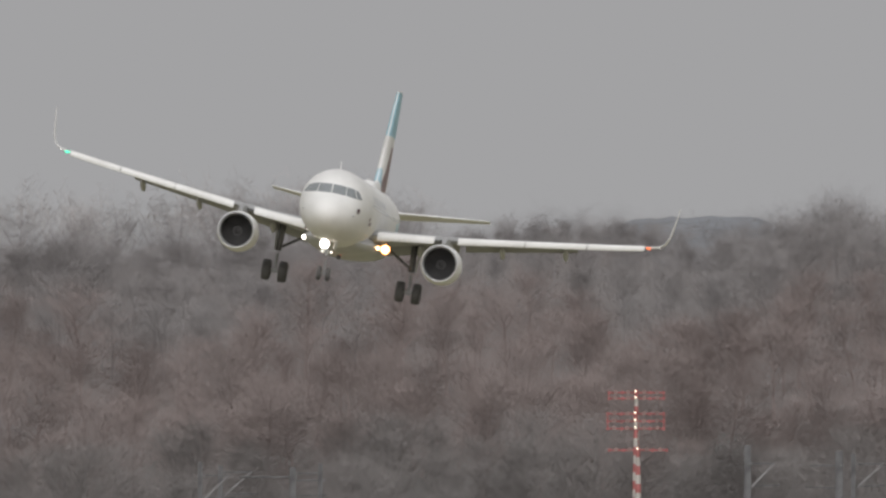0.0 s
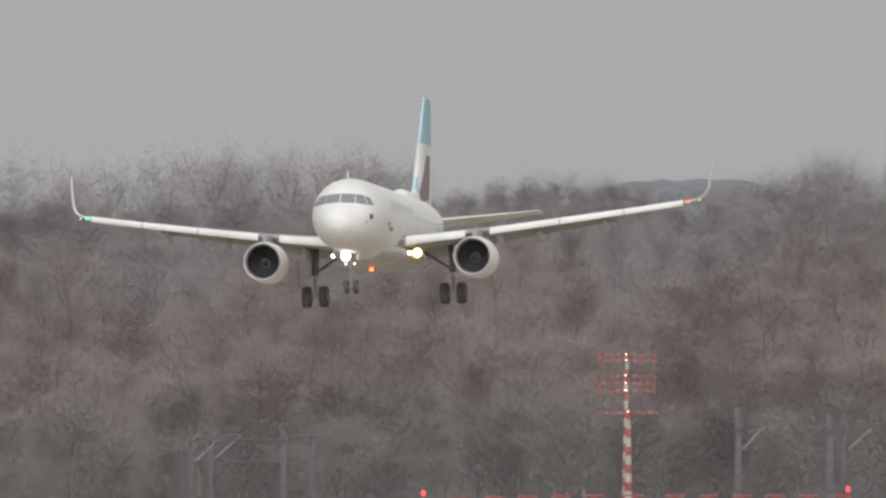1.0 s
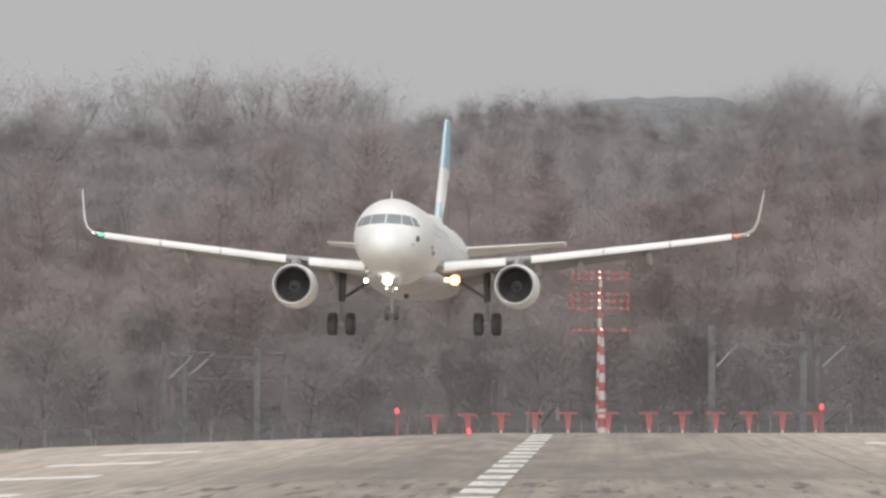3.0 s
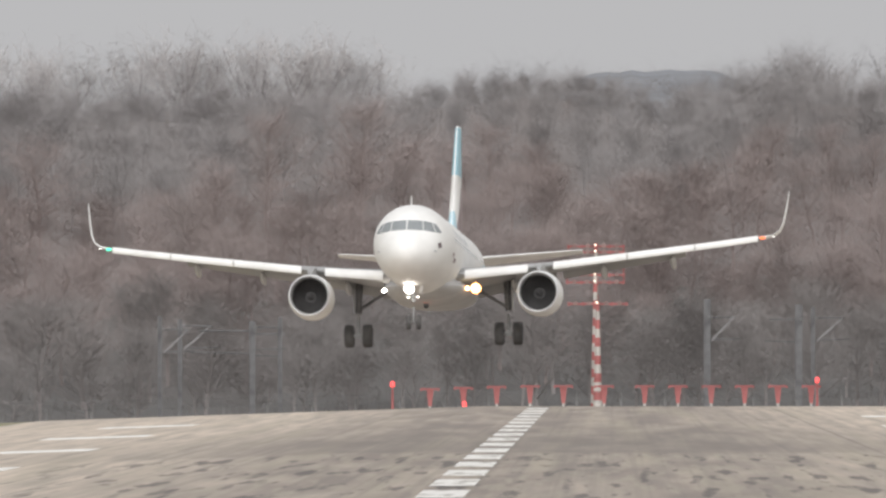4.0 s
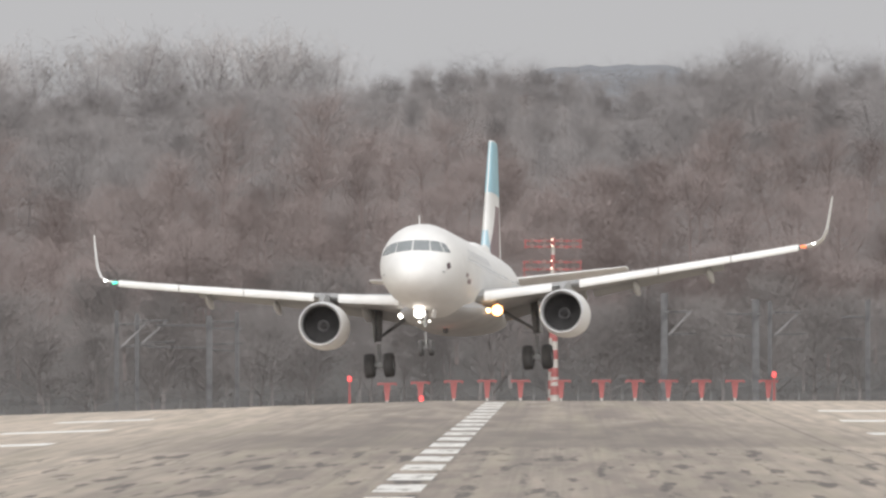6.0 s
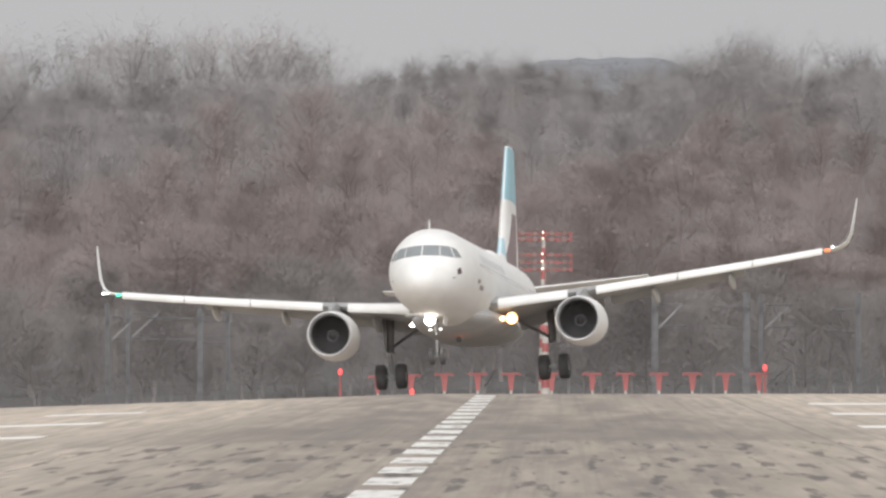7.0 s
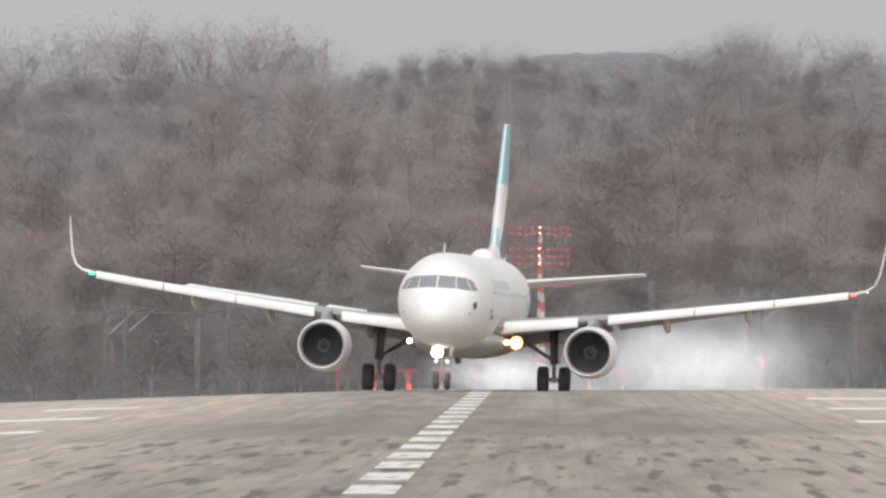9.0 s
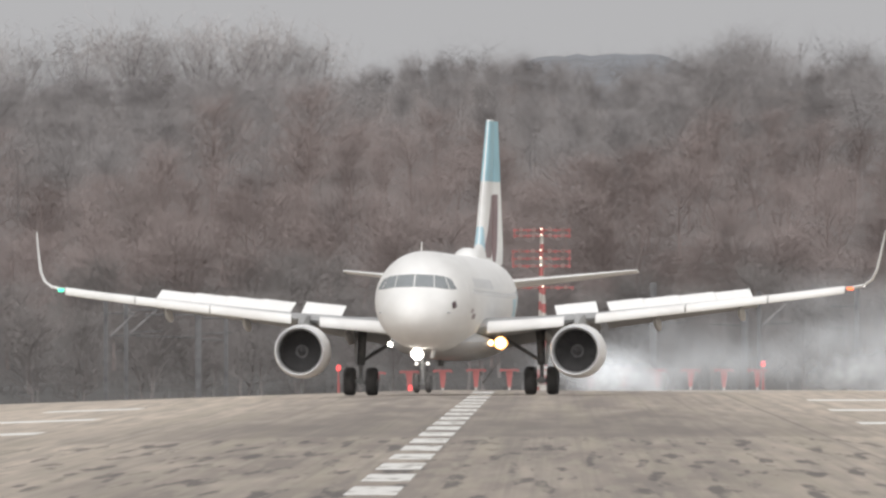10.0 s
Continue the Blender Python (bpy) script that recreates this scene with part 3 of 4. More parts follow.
# span station: leading edge y, z, chord, thickness ratio, incidence in degrees
WING = [(1.2, 6.05, 2.72, 6.6, 0.135, 3.5), (1.98, 5.65, 2.80, 6.2, 0.13, 3.5), (4.0, 4.60, 3.02, 5.0, 0.12, 2.5), (6.4, 3.35, 3.32, 3.85, 0.115, 1.5), (9.0, 2.02, 3.70, 3.2, 0.11, 1.0),
        (12.0, 0.50, 4.14, 2.5, 0.11, 0.5), (15.0, -1.0, 4.60, 1.85, 0.105, 0.0), (16.6, -1.85, 4.87, 1.52, 0.10, 0.0)]


def wing_at(x):
    for a, b in zip(WING, WING[1:]):
        if x <= b[0]:
            k = (x - a[0]) / (b[0] - a[0])
            return [a[i] + (b[i] - a[i]) * k for i in range(1, 6)]
    return list(WING[-1][1:])


def wing_point(x, back, up):
    """Point at fraction back of the chord, up metres over the chord line."""
    y, z, c, t, inc = wing_at(x)
    a = radians(inc)
    dx = back * c
    return Vector((x, y - dx * math.cos(a) - up * math.sin(a) * 0, z - dx * math.sin(a) + up))


def mirrored(pts, sgn):
    return [Vector((sgn * p[0], p[1], p[2])) for p in pts]


def wing(sgn, name, lamp):
    """One wing, hinged at its root so that it can bend with the load."""
    root_at = Vector((sgn * 1.9, 0, 2.8))
    rel = lambda pts: [p - root_at for p in mirrored(pts, sgn)]
    box = []
    for x, y, z, c, t, inc in WING:
        a = radians(inc)
        box.append(rel([Vector((x, y - u * math.cos(a) - v * math.sin(a), z - u * math.sin(a) + v * math.cos(a))) for u, v in airfoil(c, t)]))
    w = part("wing", Shape().loft(box), GREYPAINT, airliner, name, at=Matrix.Translation(root_at))
    # drooped slats along the leading edge
    for x0, x1 in ((2.05, 5.1), (6.35, 9.9), (9.95, 13.2), (13.25, 16.3)):
        rr = []
        for k in range(5):
            x = x0 + (x1 - x0) * k / 4
            y, z, c, t, inc = wing_at(x)
            deep = 0.22 + 0.30 * (c / 6.2)
            hgt = 0.125 + 0.11 * (c / 6.2)
            prof = [(0.30, -1.0), (0.16, -1.05), (0.05, -0.85), (0.0, -0.4), (0.04, 0.15), (0.2, 0.65), (0.5, 0.95), (1.0, 1.1), (1.0, 1.0), (0.5, 0.6), (0.3, 0.0), (0.28, -0.7)]
            rr.append(rel([Vector((x, y + 0.30 - u * deep, z - 0.05 + v * hgt)) for u, v in prof]))
        part("slat", Shape().loft(rr), WHITE, w, "white leading-edge slat")
    # flaps
    for x0, x1 in ((2.2, 6.2), (6.5, 12.6)):
        rr = []
        for k in range(4):
            x = x0 + (x1 - x0) * k / 3
            y, z, c, t, inc = wing_at(x)
            fc = 0.17 * c + 0.25
            a = radians(24)
            p = wing_point(x, 0.93, 0.02)
            rr.append(rel([Vector((x, p.y - u * math.cos(a) - v * math.sin(a), p.z - 0.02 - u * math.sin(a) + v * math.cos(a))) for u, v in airfoil(fc, 0.13, 6)]))
        part("flap", Shape().loft(rr), GREYPAINT, w, "lowered grey flap")
    # flap track fairings
    for x in (4.2, 8.6, 12.0):
        p = wing_point(x, 0.55, -0.22)
        rr = []
        for u, r in ((0, 0.03), (0.3, 0.13), (0.9, 0.2), (1.8, 0.2), (2.6, 0.13), (3.1, 0.03)):
            rr.append(rel([Vector((x + 0.75 * r * math.cos(2 * math.pi * i / 10), p.y + 0.3 - u * 0.8, p.z - 0.08 - 0.12 * u + 1.3 * r * math.sin(2 * math.pi * i / 10))) for i in range(10)]))
        part("flap_fairing", Shape().loft(rr), FAIRING, w, "pale grey flap track fairing")
    # blended winglet
    rr = []
    for x, y, z, c in ((16.6, -1.85, 4.87, 1.52), (17.0, -2.15, 4.97, 1.36), (17.32, -2.45, 5.22, 1.18), (17.50, -2.8, 5.65, 1.02), (17.60, -3.2, 6.25, 0.85), (17.70, -3.75, 7.0, 0.6), (17.73, -4.05, 7.32, 0.40)):
        up = max(0, min(1, (z - 4.87) / 0.9))
        rr.append(rel([Vector((x - v * 0.9 * up, y - u, z + v * (1 - up))) for u, v in airfoil(c, 0.10)]))
    part("winglet", Shape().loft(rr), WHITE, w, "upturned white winglet")
    part("navigation_light", Shape().add([p for p in rel([Vector((16.38 + 0.13 * (i % 3), -1.69 - 0.065 * (i % 3) + 0.10 * (1 if 2 < i < 6 else 0), 4.76 + 0.06 * (i // 3))) for i in range(9)])],
         [(0, 1, 4, 3), (1, 2, 5, 4), (3, 4, 7, 6), (4, 5, 8, 7)]), lamp, w, "lit navigation lamp")
    # strobe: a lens that swings out of the winglet root
    strobe_at = rel([Vector((17.0, -2.42, 4.97))])[0]
    strobe = part("strobe", Shape().box((0, 0.36, 0), (0.10, 0.06, 0.08)).tube((0, 0, 0), (0, 0.34, 0), 0.02, n=8), STROBELAMP, w, "lit white wingtip strobe", at=Matrix.Translation(strobe_at), smooth=False)
    # spoilers, hinged on the upper skin
    panels = []
    for x0, x1 in ((4.55, 6.25), (6.75, 8.18), (8.19, 9.62), (9.63, 11.06), (11.07, 12.5)):
        ends = []
        for x in (x0, x1):
            h = wing_point(x, 0.68, 0.05 * wing_at(x)[2])
            ends.append(rel([h])[0])
        ends.sort(key=lambda q: q.x)
        mid, run = (ends[0] + ends[1]) / 2, ends[1] - ends[0]
        ax = run.normalized()
        up = ax.cross(Vector((0, 1, 0))).normalized()
        basis = Matrix((ax, up.cross(ax), up)).transposed().to_4x4()
        deep, half = 0.17 * wing_at((x0 + x1) / 2)[2] + 0.22, run.length / 2
        s = Shape().add([(q * half, y, z) for q in (-1, 1) for y, z in ((0, 0.012), (-deep, 0.0), (-deep, -0.02), (0, -0.03))], [(0, 1, 5, 4), (1, 2, 6, 5), (2, 3, 7, 6), (3, 0, 4, 7), (0, 3, 2, 1), (4, 5, 6, 7)])
        frame_at = Matrix.Translation(mid) @ basis
        panels.append((part("spoiler", s, WHITE, w, "white spoiler panel", at=frame_at, smooth=False), frame_at))
    return w, root_at, panels, (strobe, strobe_at)


wing_right, hinge_right, spoilers_right, strobe_right = wing(1, "swept grey right wing with white leading edge", GREENLAMP)
wing_left, hinge_left, spoilers_left, strobe_left = wing(-1, "swept grey left wing with white leading edge", REDLAMP)


# ---- engines ----
def engine(sgn):
    c = Vector((sgn * 5.75, 0, 1.78))
    outer = [(6.30, 0.93), (6.38, 0.97), (6.38, 1.01), (6.25, 1.05), (5.9, 1.09), (5.2, 1.13), (4.3, 1.13), (3.4, 1.06), (2.7, 0.95), (2.7, 0.86), (3.6, 0.84)]
    e = part("engine", Shape().lathe(outer[3:], c, n=40), WHITE, airliner, "white engine nacelle under the wing")
    part("intake_lip", Shape().lathe([(5.95, 0.885), (6.15, 0.895), (6.30, 0.93), (6.38, 0.97), (6.385, 0.985), (6.37, 1.01), (6.26, 1.052)], c, n=40), SILVER, e, "bare metal intake lip")
    part("intake_duct", Shape().lathe([(5.95, 0.886), (5.5, 0.875), (4.9, 0.87), (4.9, 0.05)], c, n=40), INTAKESHADE, e, "intake duct coloured dark for its inner shade")
    fan = part("fan", Shape().lathe([(4.95, 0.1), (4.95, 0.3), (5.2, 0.28)], c, n=20, caps=True), FAN, e, "fan coloured dark for the shade inside the duct")
    for k in range(24):
        blade = Shape()
        a = 2 * math.pi * k / 24
        u, v = Vector((math.cos(a), 0, math.sin(a))), Vector((-math.sin(a), 0, math.cos(a)))
        pts = []
        for r, wd, tw in ((0.26, 0.05, 0.10), (0.55, 0.075, 0.07), (0.86, 0.09, 0.03)):
            for q in (-1, 1):
                pts.append(c + u * r + v * wd * q + Vector((0, 5.15 + q * tw, 0)))
        blade.add(pts, [(0, 1, 3, 2), (2, 3, 5, 4)])
        part("blade", blade, FAN, fan)
    part("spinner", Shape().lathe([(5.5, 0.01), (5.42, 0.08), (5.25, 0.18), (5.05, 0.27), (4.92, 0.28)], c, n=20), FAN, e)
    part("exhaust_core", Shape().lathe([(3.6, 0.62), (2.6, 0.55), (1.8, 0.42), (1.8, 0.3), (1.2, 0.05)], c, n=24), STEEL, e)
    py = []
    for y, z0, z1, w in ((5.6, 2.86, 2.98, 0.05), (5.2, 2.80, 3.24, 0.15), (4.4, 2.75, 3.36, 0.2), (3.2, 2.6, 3.3, 0.22), (1.5, 2.3, 3.15, 0.2), (0.0, 2.7, 3.0, 0.06)):
        py.append([Vector((c.x + q * w, y, z)) for q, z in ((-1, z0), (1, z0), (1, z1 - 0.06), (0.4, z1), (-0.4, z1), (-1, z1 - 0.06))])
    part("pylon", Shape().loft(py), GREYPAINT, e, "grey engine pylon")
    return e


engine(1)
engine(-1)


# ---- tail ----
FIN = [(5.4, -10.6, 0, 7.3, 0.085), (6.3, -12.0, 0, 6.3, 0.088), (11.78, -16.62, 0, 2.55, 0.092)]
HINGE = 0.70


def fin_at(q):
    for a, b in zip(FIN, FIN[1:]):
        if q <= b[0] + 1e-6:
            f = (q - a[0]) / (b[0] - a[0])
            return [a[i] + (b[i] - a[i]) * f for i in range(5)]
    return list(FIN[-1])


def half_thick(x, t):
    return 5 * t * (0.2969 * math.sqrt(x) - 0.126 * x - 0.3516 * x * x + 0.2843 * x ** 3 - 0.1015 * x ** 4)


def fin_shell(z0, z1, b0, b1, grow=0.0, origin=None):
    """Slice of the fin between two chord fractions, as a closed body."""
    rr = []
    for k in range(8):
        q = z0 + (z1 - z0) * k / 7
        sp, y, _, c, t = fin_at(q)
        lo, hi = [u[0] + (u[1] - u[0]) * k / 7 for u in (b0, b1)]
        xs = [lo + (hi - lo) * ((1 - math.cos(math.pi * i / 8)) / 2) for i in range(9)]
        side = [(max(0.004, half_thick(x, t) * c) + grow, y - x * c) for x in xs]
        ring = [Vector((w, yy, sp)) for w, yy in side] + [Vector((-w, yy, sp)) for w, yy in side[::-1]]
        rr.append([v - origin for v in ring] if origin else ring)
    return Shape().loft(rr)


fin = part("fin", fin_shell(5.4, 11.78, (0.0, 0.0), (HINGE, HINGE)), WHITE, airliner, "white tail fin with teal and burgundy panels")
low, high = [Vector((0, fin_at(q)[1] - HINGE * fin_at(q)[3], q)) for q in (5.62, 11.7)]
rud_axis = (high - low).normalized()
rudder = part("rudder", fin_shell(5.62, 11.7, (HINGE, HINGE), (1.0, 1.0), -0.004, low), WHITE, airliner, "white rudder with a teal top", at=Matrix.Translation(low))
part("teal_panel", fin_shell(9.15, 11.72, (HINGE - 0.004, HINGE - 0.004), (0.99, 0.99), 0.012, low), TEAL, rudder, "teal painted rudder top")
part("fin_root_fillet", Shape().loft([[Vector((w * math.cos(math.pi * i / 8), y, 5.74 + h * math.sin(math.pi * i / 8))) for i in range(9)] for y, w, h in ((-8.6, 0.05, 0.05), (-10.5, 0.2, 0.4), (-12.4, 0.3, 0.8), (-16, 0.25, 0.6))]), WHITE, airliner)


part("teal_panel", fin_shell(9.15, 11.72, (0.012, 0.012), (HINGE - 0.01, HINGE - 0.01), 0.012), TEAL, fin, "teal painted upper panel")
part("burgundy_panel", fin_shell(5.9, 8.55, (0.04, 0.42), (0.69, 0.69), 0.012), BURGUNDY, fin, "burgundy painted lower panel")
part("burgundy_panel", fin_shell(5.7, 8.6, (HINGE - 0.004, HINGE - 0.004), (0.80, 0.86), 0.012, low), BURGUNDY, rudder, "burgundy painted rudder foot")
part("pale_blue_panel", fin_shell(5.9, 7.2, (0.004, 0.004), (0.15, 0.03), 0.012), PALEBLUE, fin, "pale blue painted wedge")

for sgn in (-1, 1):
    TAIL = [(0.3, -13.9, 4.80, 4.0, 0.09), (1.0, -14.2, 4.86, 3.6, 0.085), (6.22, -17.2, 5.40, 1.5, 0.075)]
    rr = []
    for sp, y, z, c, t in TAIL:
        rr.append([Vector((sgn * sp, y - u, z + v - 0.06 * u)) for u, v in airfoil(c, t)])
    part("tailplane", Shape().loft(rr), WHITE, airliner, "white horizontal tailplane")


# ---- landing gear ----
def tyre(c, r, w):
    prof = [(-w * 0.42, r * 0.52), (-w * 0.5, r * 0.66), (-w * 0.48, r * 0.88), (-w * 0.36, r * 0.98), (-w * 0.12, r), (w * 0.12, r), (w * 0.36, r * 0.98), (w * 0.48, r * 0.88), (w * 0.5, r * 0.66), (w * 0.42, r * 0.52)]
    return Shape().lathe(prof, c, "x", 28)


def hub(c, r, w):
    return Shape().lathe([(-w * 0.40, 0.03), (-w * 0.40, r * 0.3), (-w * 0.3, r * 0.36), (-w * 0.40, r * 0.52), (w * 0.40, r * 0.52), (w * 0.3, r * 0.36), (w * 0.40, r * 0.3), (w * 0.40, 0.03)], c, "x", 20)


def main_gear(sgn):
    """Leg in body space; the lower bogie slides, so it is a part with its wheels."""
    part("gear_leg", Shape().tube((sgn * 3.72, -0.1, 2.85), (sgn * 3.78, 0, 1.25), 0.19, 0.165, 14), DARKSTEEL, airliner, "dark main gear leg")
    part("side_brace", Shape().tube((sgn * 2.25, 0.1, 2.35), (sgn * 3.7, 0, 1.45), 0.085, 0.075, 8), DARKSTEEL, airliner)
    part("gear_door", Shape().box((sgn * 4.02, -0.15, 2.02), (0.05, 1.0, 1.5), Euler((0, radians(sgn * 3), 0)).to_matrix()), GREYPAINT, airliner, "grey main gear door", smooth=False)
    bogie = part("main_bogie", Shape().tube((0, 0, 0), (0, 0, 1.0), 0.09, 0.09, 12).tube((-0.5, 0, 0), (0.5, 0, 0), 0.085, 0.085, 10).tube((0, -0.25, 0.5), (0, -0.05, 0.1), 0.04, 0.04, 6).box((0, 0, 0), (0.26, 0.26, 0.26)), STEEL, airliner, "steel axle and sliding strut")
    for q in (-0.465, 0.465):
        part("tyre", tyre((q, 0, 0), 0.585, 0.48), RUBBER, bogie, "black tyre")
        part("wheel_hub", hub((q, 0, 0), 0.585, 0.48), HUBMETAL, bogie)
    return bogie


bogie_right, bogie_left = main_gear(1), main_gear(-1)

part("nose_leg", Shape().tube((0, 12.5, 2.3), (0, 12.64, 0.95), 0.10, 0.09, 12).tube((0, 11.3, 1.9), (0, 12.55, 1.3), 0.05, 0.05, 8), STEEL, airliner, "pale steel nose gear leg")
for sgn in (-1, 1):
    part("nose_gear_door", Shape().box((sgn * 0.36, 11.9, 1.62), (0.04, 1.3, 0.42), Euler((0, radians(sgn * 14), 0)).to_matrix()), WHITE, airliner, smooth=False)
    part("taxi_light", Shape().lathe([(12.78, 0.03), (12.84, 0.06), (12.9, 0.05), (12.91, 0.005)], (sgn * 0.24, 0, 1.19), n=10, caps=True), SMALLLAMP, airliner, "small lit taxi lamp")
part("light_bar", Shape().box((0, 12.74, 1.19), (0.6, 0.06, 0.06)), STEEL, airliner, smooth=False)
nose_bogie = part("nose_bogie", Shape().tube((0, 0, 0), (0, 0, 0.75), 0.06, 0.06, 10).tube((-0.27, 0, 0), (0.27, 0, 0), 0.05, 0.05, 8), STEEL, airliner, "steel nose axle")
for q in (-0.25, 0.25):
    part("tyre", tyre((q, 0, 0), 0.385, 0.225), RUBBER, nose_bogie, "black nose tyre")
    part("wheel_hub", hub((q, 0, 0), 0.385, 0.225), HUBMETAL, nose_bogie)


# ---- lamps on the airliner ----
def lamp(name, c, r, mat, label):
    x, y, z = c
    return part(name, Shape().lathe([(y - 0.15, r * 0.5), (y - 0.05, r), (y + 0.02, r * 0.98), (y + 0.08, r * 0.6), (y + 0.10, 0.01)], (x, 0, z), n=20, caps=True), mat, airliner, label)


def halo_ring(c, r, mat, parent, label):
    """Emissive ring round a lamp: its warm bloom built as a shape."""
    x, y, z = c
    return part("halo_ring", Shape().lathe([(y - 0.22, r * 0.55), (y - 0.1, r), (y - 0.07, r), (y - 0.14, r * 0.6)], (x, 0, z), n=24), mat, parent, label)


lamp("landing_light", (0.14, 13.6, 1.57), 0.235, WHITELAMP, "bright white landing lamp on the nose leg")
lamp("landing_light", (2.10, 4.7, 2.08), 0.10, WHITELAMP, "white landing lamp at the wing root")
warm = lamp("landing_light", (-2.50, 4.7, 2.12), 0.20, WARMLAMP, "bright warm landing lamp at the wing root")
halo_ring((-2.50, 4.7, 2.12), 0.275, AMBERHALO, warm, "amber ring standing in for the lamp's glow")
turnoff = lamp("turnoff_light", (-2.10, 4.8, 2.12), 0.085, WARMLAMP, "small warm lamp at the wing root")
halo_ring((-2.10, 4.8, 2.12), 0.12, AMBERHALO, turnoff, "amber ring standing in for the lamp's glow")
for x in (2.10, -2.50):
    part("lamp_bracket", Shape().tube((x, 4.5, 2.1), (x, 4.1, 2.75), 0.045, n=6), STEEL, airliner)
part("lamp_bracket", Shape().tube((0.1, 12.6, 1.5), (0.14, 13.5, 1.57), 0.035, n=6), STEEL, airliner)
# rotating beacon under the belly: a lens that is lit on one side
beacon = part("beacon", Shape().lathe([(-0.16, 0.02), (-0.12, 0.12), (0.1, 0.14)], axis="z", n=12, caps=True), DARKSTEEL, airliner, "red rotating beacon under the belly")
part("beacon_lens", Shape().box((0, 0.13, -0.02), (0.2, 0.06, 0.18)), BEACONLAMP, beacon, "lit red lens", smooth=False)

# ---- woodland on the rise ----
def bare_tree(rng, tall, spread, upright, fine=20, thin=0.013, reach3=0.26):
    """Leafless tree: trunk with limbs, and a crown of fine twigs."""
    wood, twigs = Shape(), Shape()

    def prism(sh, a, b, ra, rb):
        w = (b - a)
        u = w.orthogonal().normalized()
        s = w.normalized().cross(u)
        ring = lambda c, r: [c + r * (math.cos(2.094 * i) * u + math.sin(2.094 * i) * s) for i in range(3)]
        o = len(sh.v)
        sh.v += [tuple(p) for p in ring(a, ra) + ring(b, rb)]
        sh.f += [(o + i, o + (i + 1) % 3, o + 3 + (i + 1) % 3, o + 3 + i) for i in range(3)]

    def grow(sh, a, way, length, r, steps, bend, lift):
        pts = [a]
        for k in range(steps):
            way = (way + Vector((rng.uniform(-bend, bend), rng.uniform(-bend, bend), rng.uniform(-bend, bend) + lift))).normalized()
            b = a + way * (length / steps)
            prism(sh, a, b, r * (1 - k / steps * 0.7), r * (1 - (k + 1) / steps * 0.7))
            pts.append(b)
            a = b
        return pts, way

    trunk, way = grow(wood, Vector((0, 0, 0)), Vector((0, 0, 1)), tall * 0.8, tall * 0.011, 8, 0.06, 0.05)
    for i in range(26):
        k = 0.18 + 0.82 * (i + rng.random()) / 26
        at = trunk[min(7, int(k * 8))].lerp(trunk[min(8, int(k * 8) + 1)], (k * 8) % 1)
        a = 2.4 * i + rng.uniform(-0.4, 0.4)
        d = Vector((math.cos(a), math.sin(a), upright + rng.uniform(-0.1, 0.5)))
        reach = spread * math.sqrt(max(0.06, 1 - ((k - 0.46) / 0.6) ** 2)) * rng.uniform(0.75, 1.15)
        limb, _ = grow(wood, at, d.normalized(), reach, tall * 0.0035 * (1.3 - 0.6 * k), 4, 0.2, 0.12)
        for j in range(7):
            q = rng.uniform(0.25, 1)
            at2 = limb[min(3, int(q * 4))].lerp(limb[min(4, int(q * 4) + 1)], (q * 4) % 1)
            d2 = Vector((rng.uniform(-1, 1), rng.uniform(-1, 1), rng.uniform(-0.1, 1.3) + upright * 0.4)).normalized()
            sub = [at2, at2 + d2 * spread * 0.19 * rng.uniform(0.6, 1.2)]
            sub.append(sub[1] + (d2 + Vector((rng.uniform(-0.3, 0.3), rng.uniform(-0.3, 0.3), 0.1))).normalized() * spread * 0.19)
            for c, e in zip(sub, sub[1:]):
                flat = (e - c).orthogonal().normalized() * 0.013
                o = len(twigs.v)
                twigs.v += [tuple(c - flat), tuple(c + flat), tuple(e + flat * 0.5), tuple(e - flat * 0.5)]
                twigs.f.append((o, o + 1, o + 2, o + 3))
            for n in range(fine):
                at3 = limb[rng.randrange(4)].lerp(sub[2], rng.uniform(0.2, 1)) if n % 2 else sub[0].lerp(sub[2], rng.uniform(0.1, 1))
                d3 = Vector((rng.uniform(-1, 1), rng.uniform(-1, 1), rng.uniform(-0.3, 1.2))).normalized()
                b3 = at3 + d3 * spread * reach3 * rng.uniform(0.5, 1.2)
                o = len(twigs.v)
                wide = d3.orthogonal().normalized() * thin
                twigs.v += [tuple(at3 - wide), tuple(at3 + wide), tuple(b3)]
                twigs.f.append((o, o + 1, o + 2))
    return wood, twigs


def raw_mesh(shape, name, mat):
    me = bpy.data.meshes.new(name)
    me.from_pydata(shape.v, [], shape.f)
    me.materials.append(mat)
    return me


rng = random.Random(11)
KINDS = []
for tall, spread, upright, fine, thin, reach3 in ((14, 4.2, 0.6, 14, 0.007, 0.62), (13, 3.9, 0.9, 14, 0.007, 0.64), (15, 4.6, 0.7, 14, 0.007, 0.60), (12, 4.4, 0.5, 14, 0.007, 0.60), (14, 3.7, 1.2, 14, 0.007, 0.68), (11, 4.5, 0.45, 14, 0.007, 0.60),
                                                  (17, 6.4, 1.15, 16, 0.012, 0.22), (16, 5.8, 1.4, 16, 0.012, 0.22), (15, 6.6, 0.95, 16, 0.012, 0.22)):
    a, b = bare_tree(rng, tall, spread, upright, fine, thin, reach3)
    KINDS.append((tall, a, b, raw_mesh(a, "trunk", RIDGEBARK), raw_mesh(b, "crown", HAZEPALETWIG if tall > 15 or spread > 6 else HAZEGREYTWIG)))


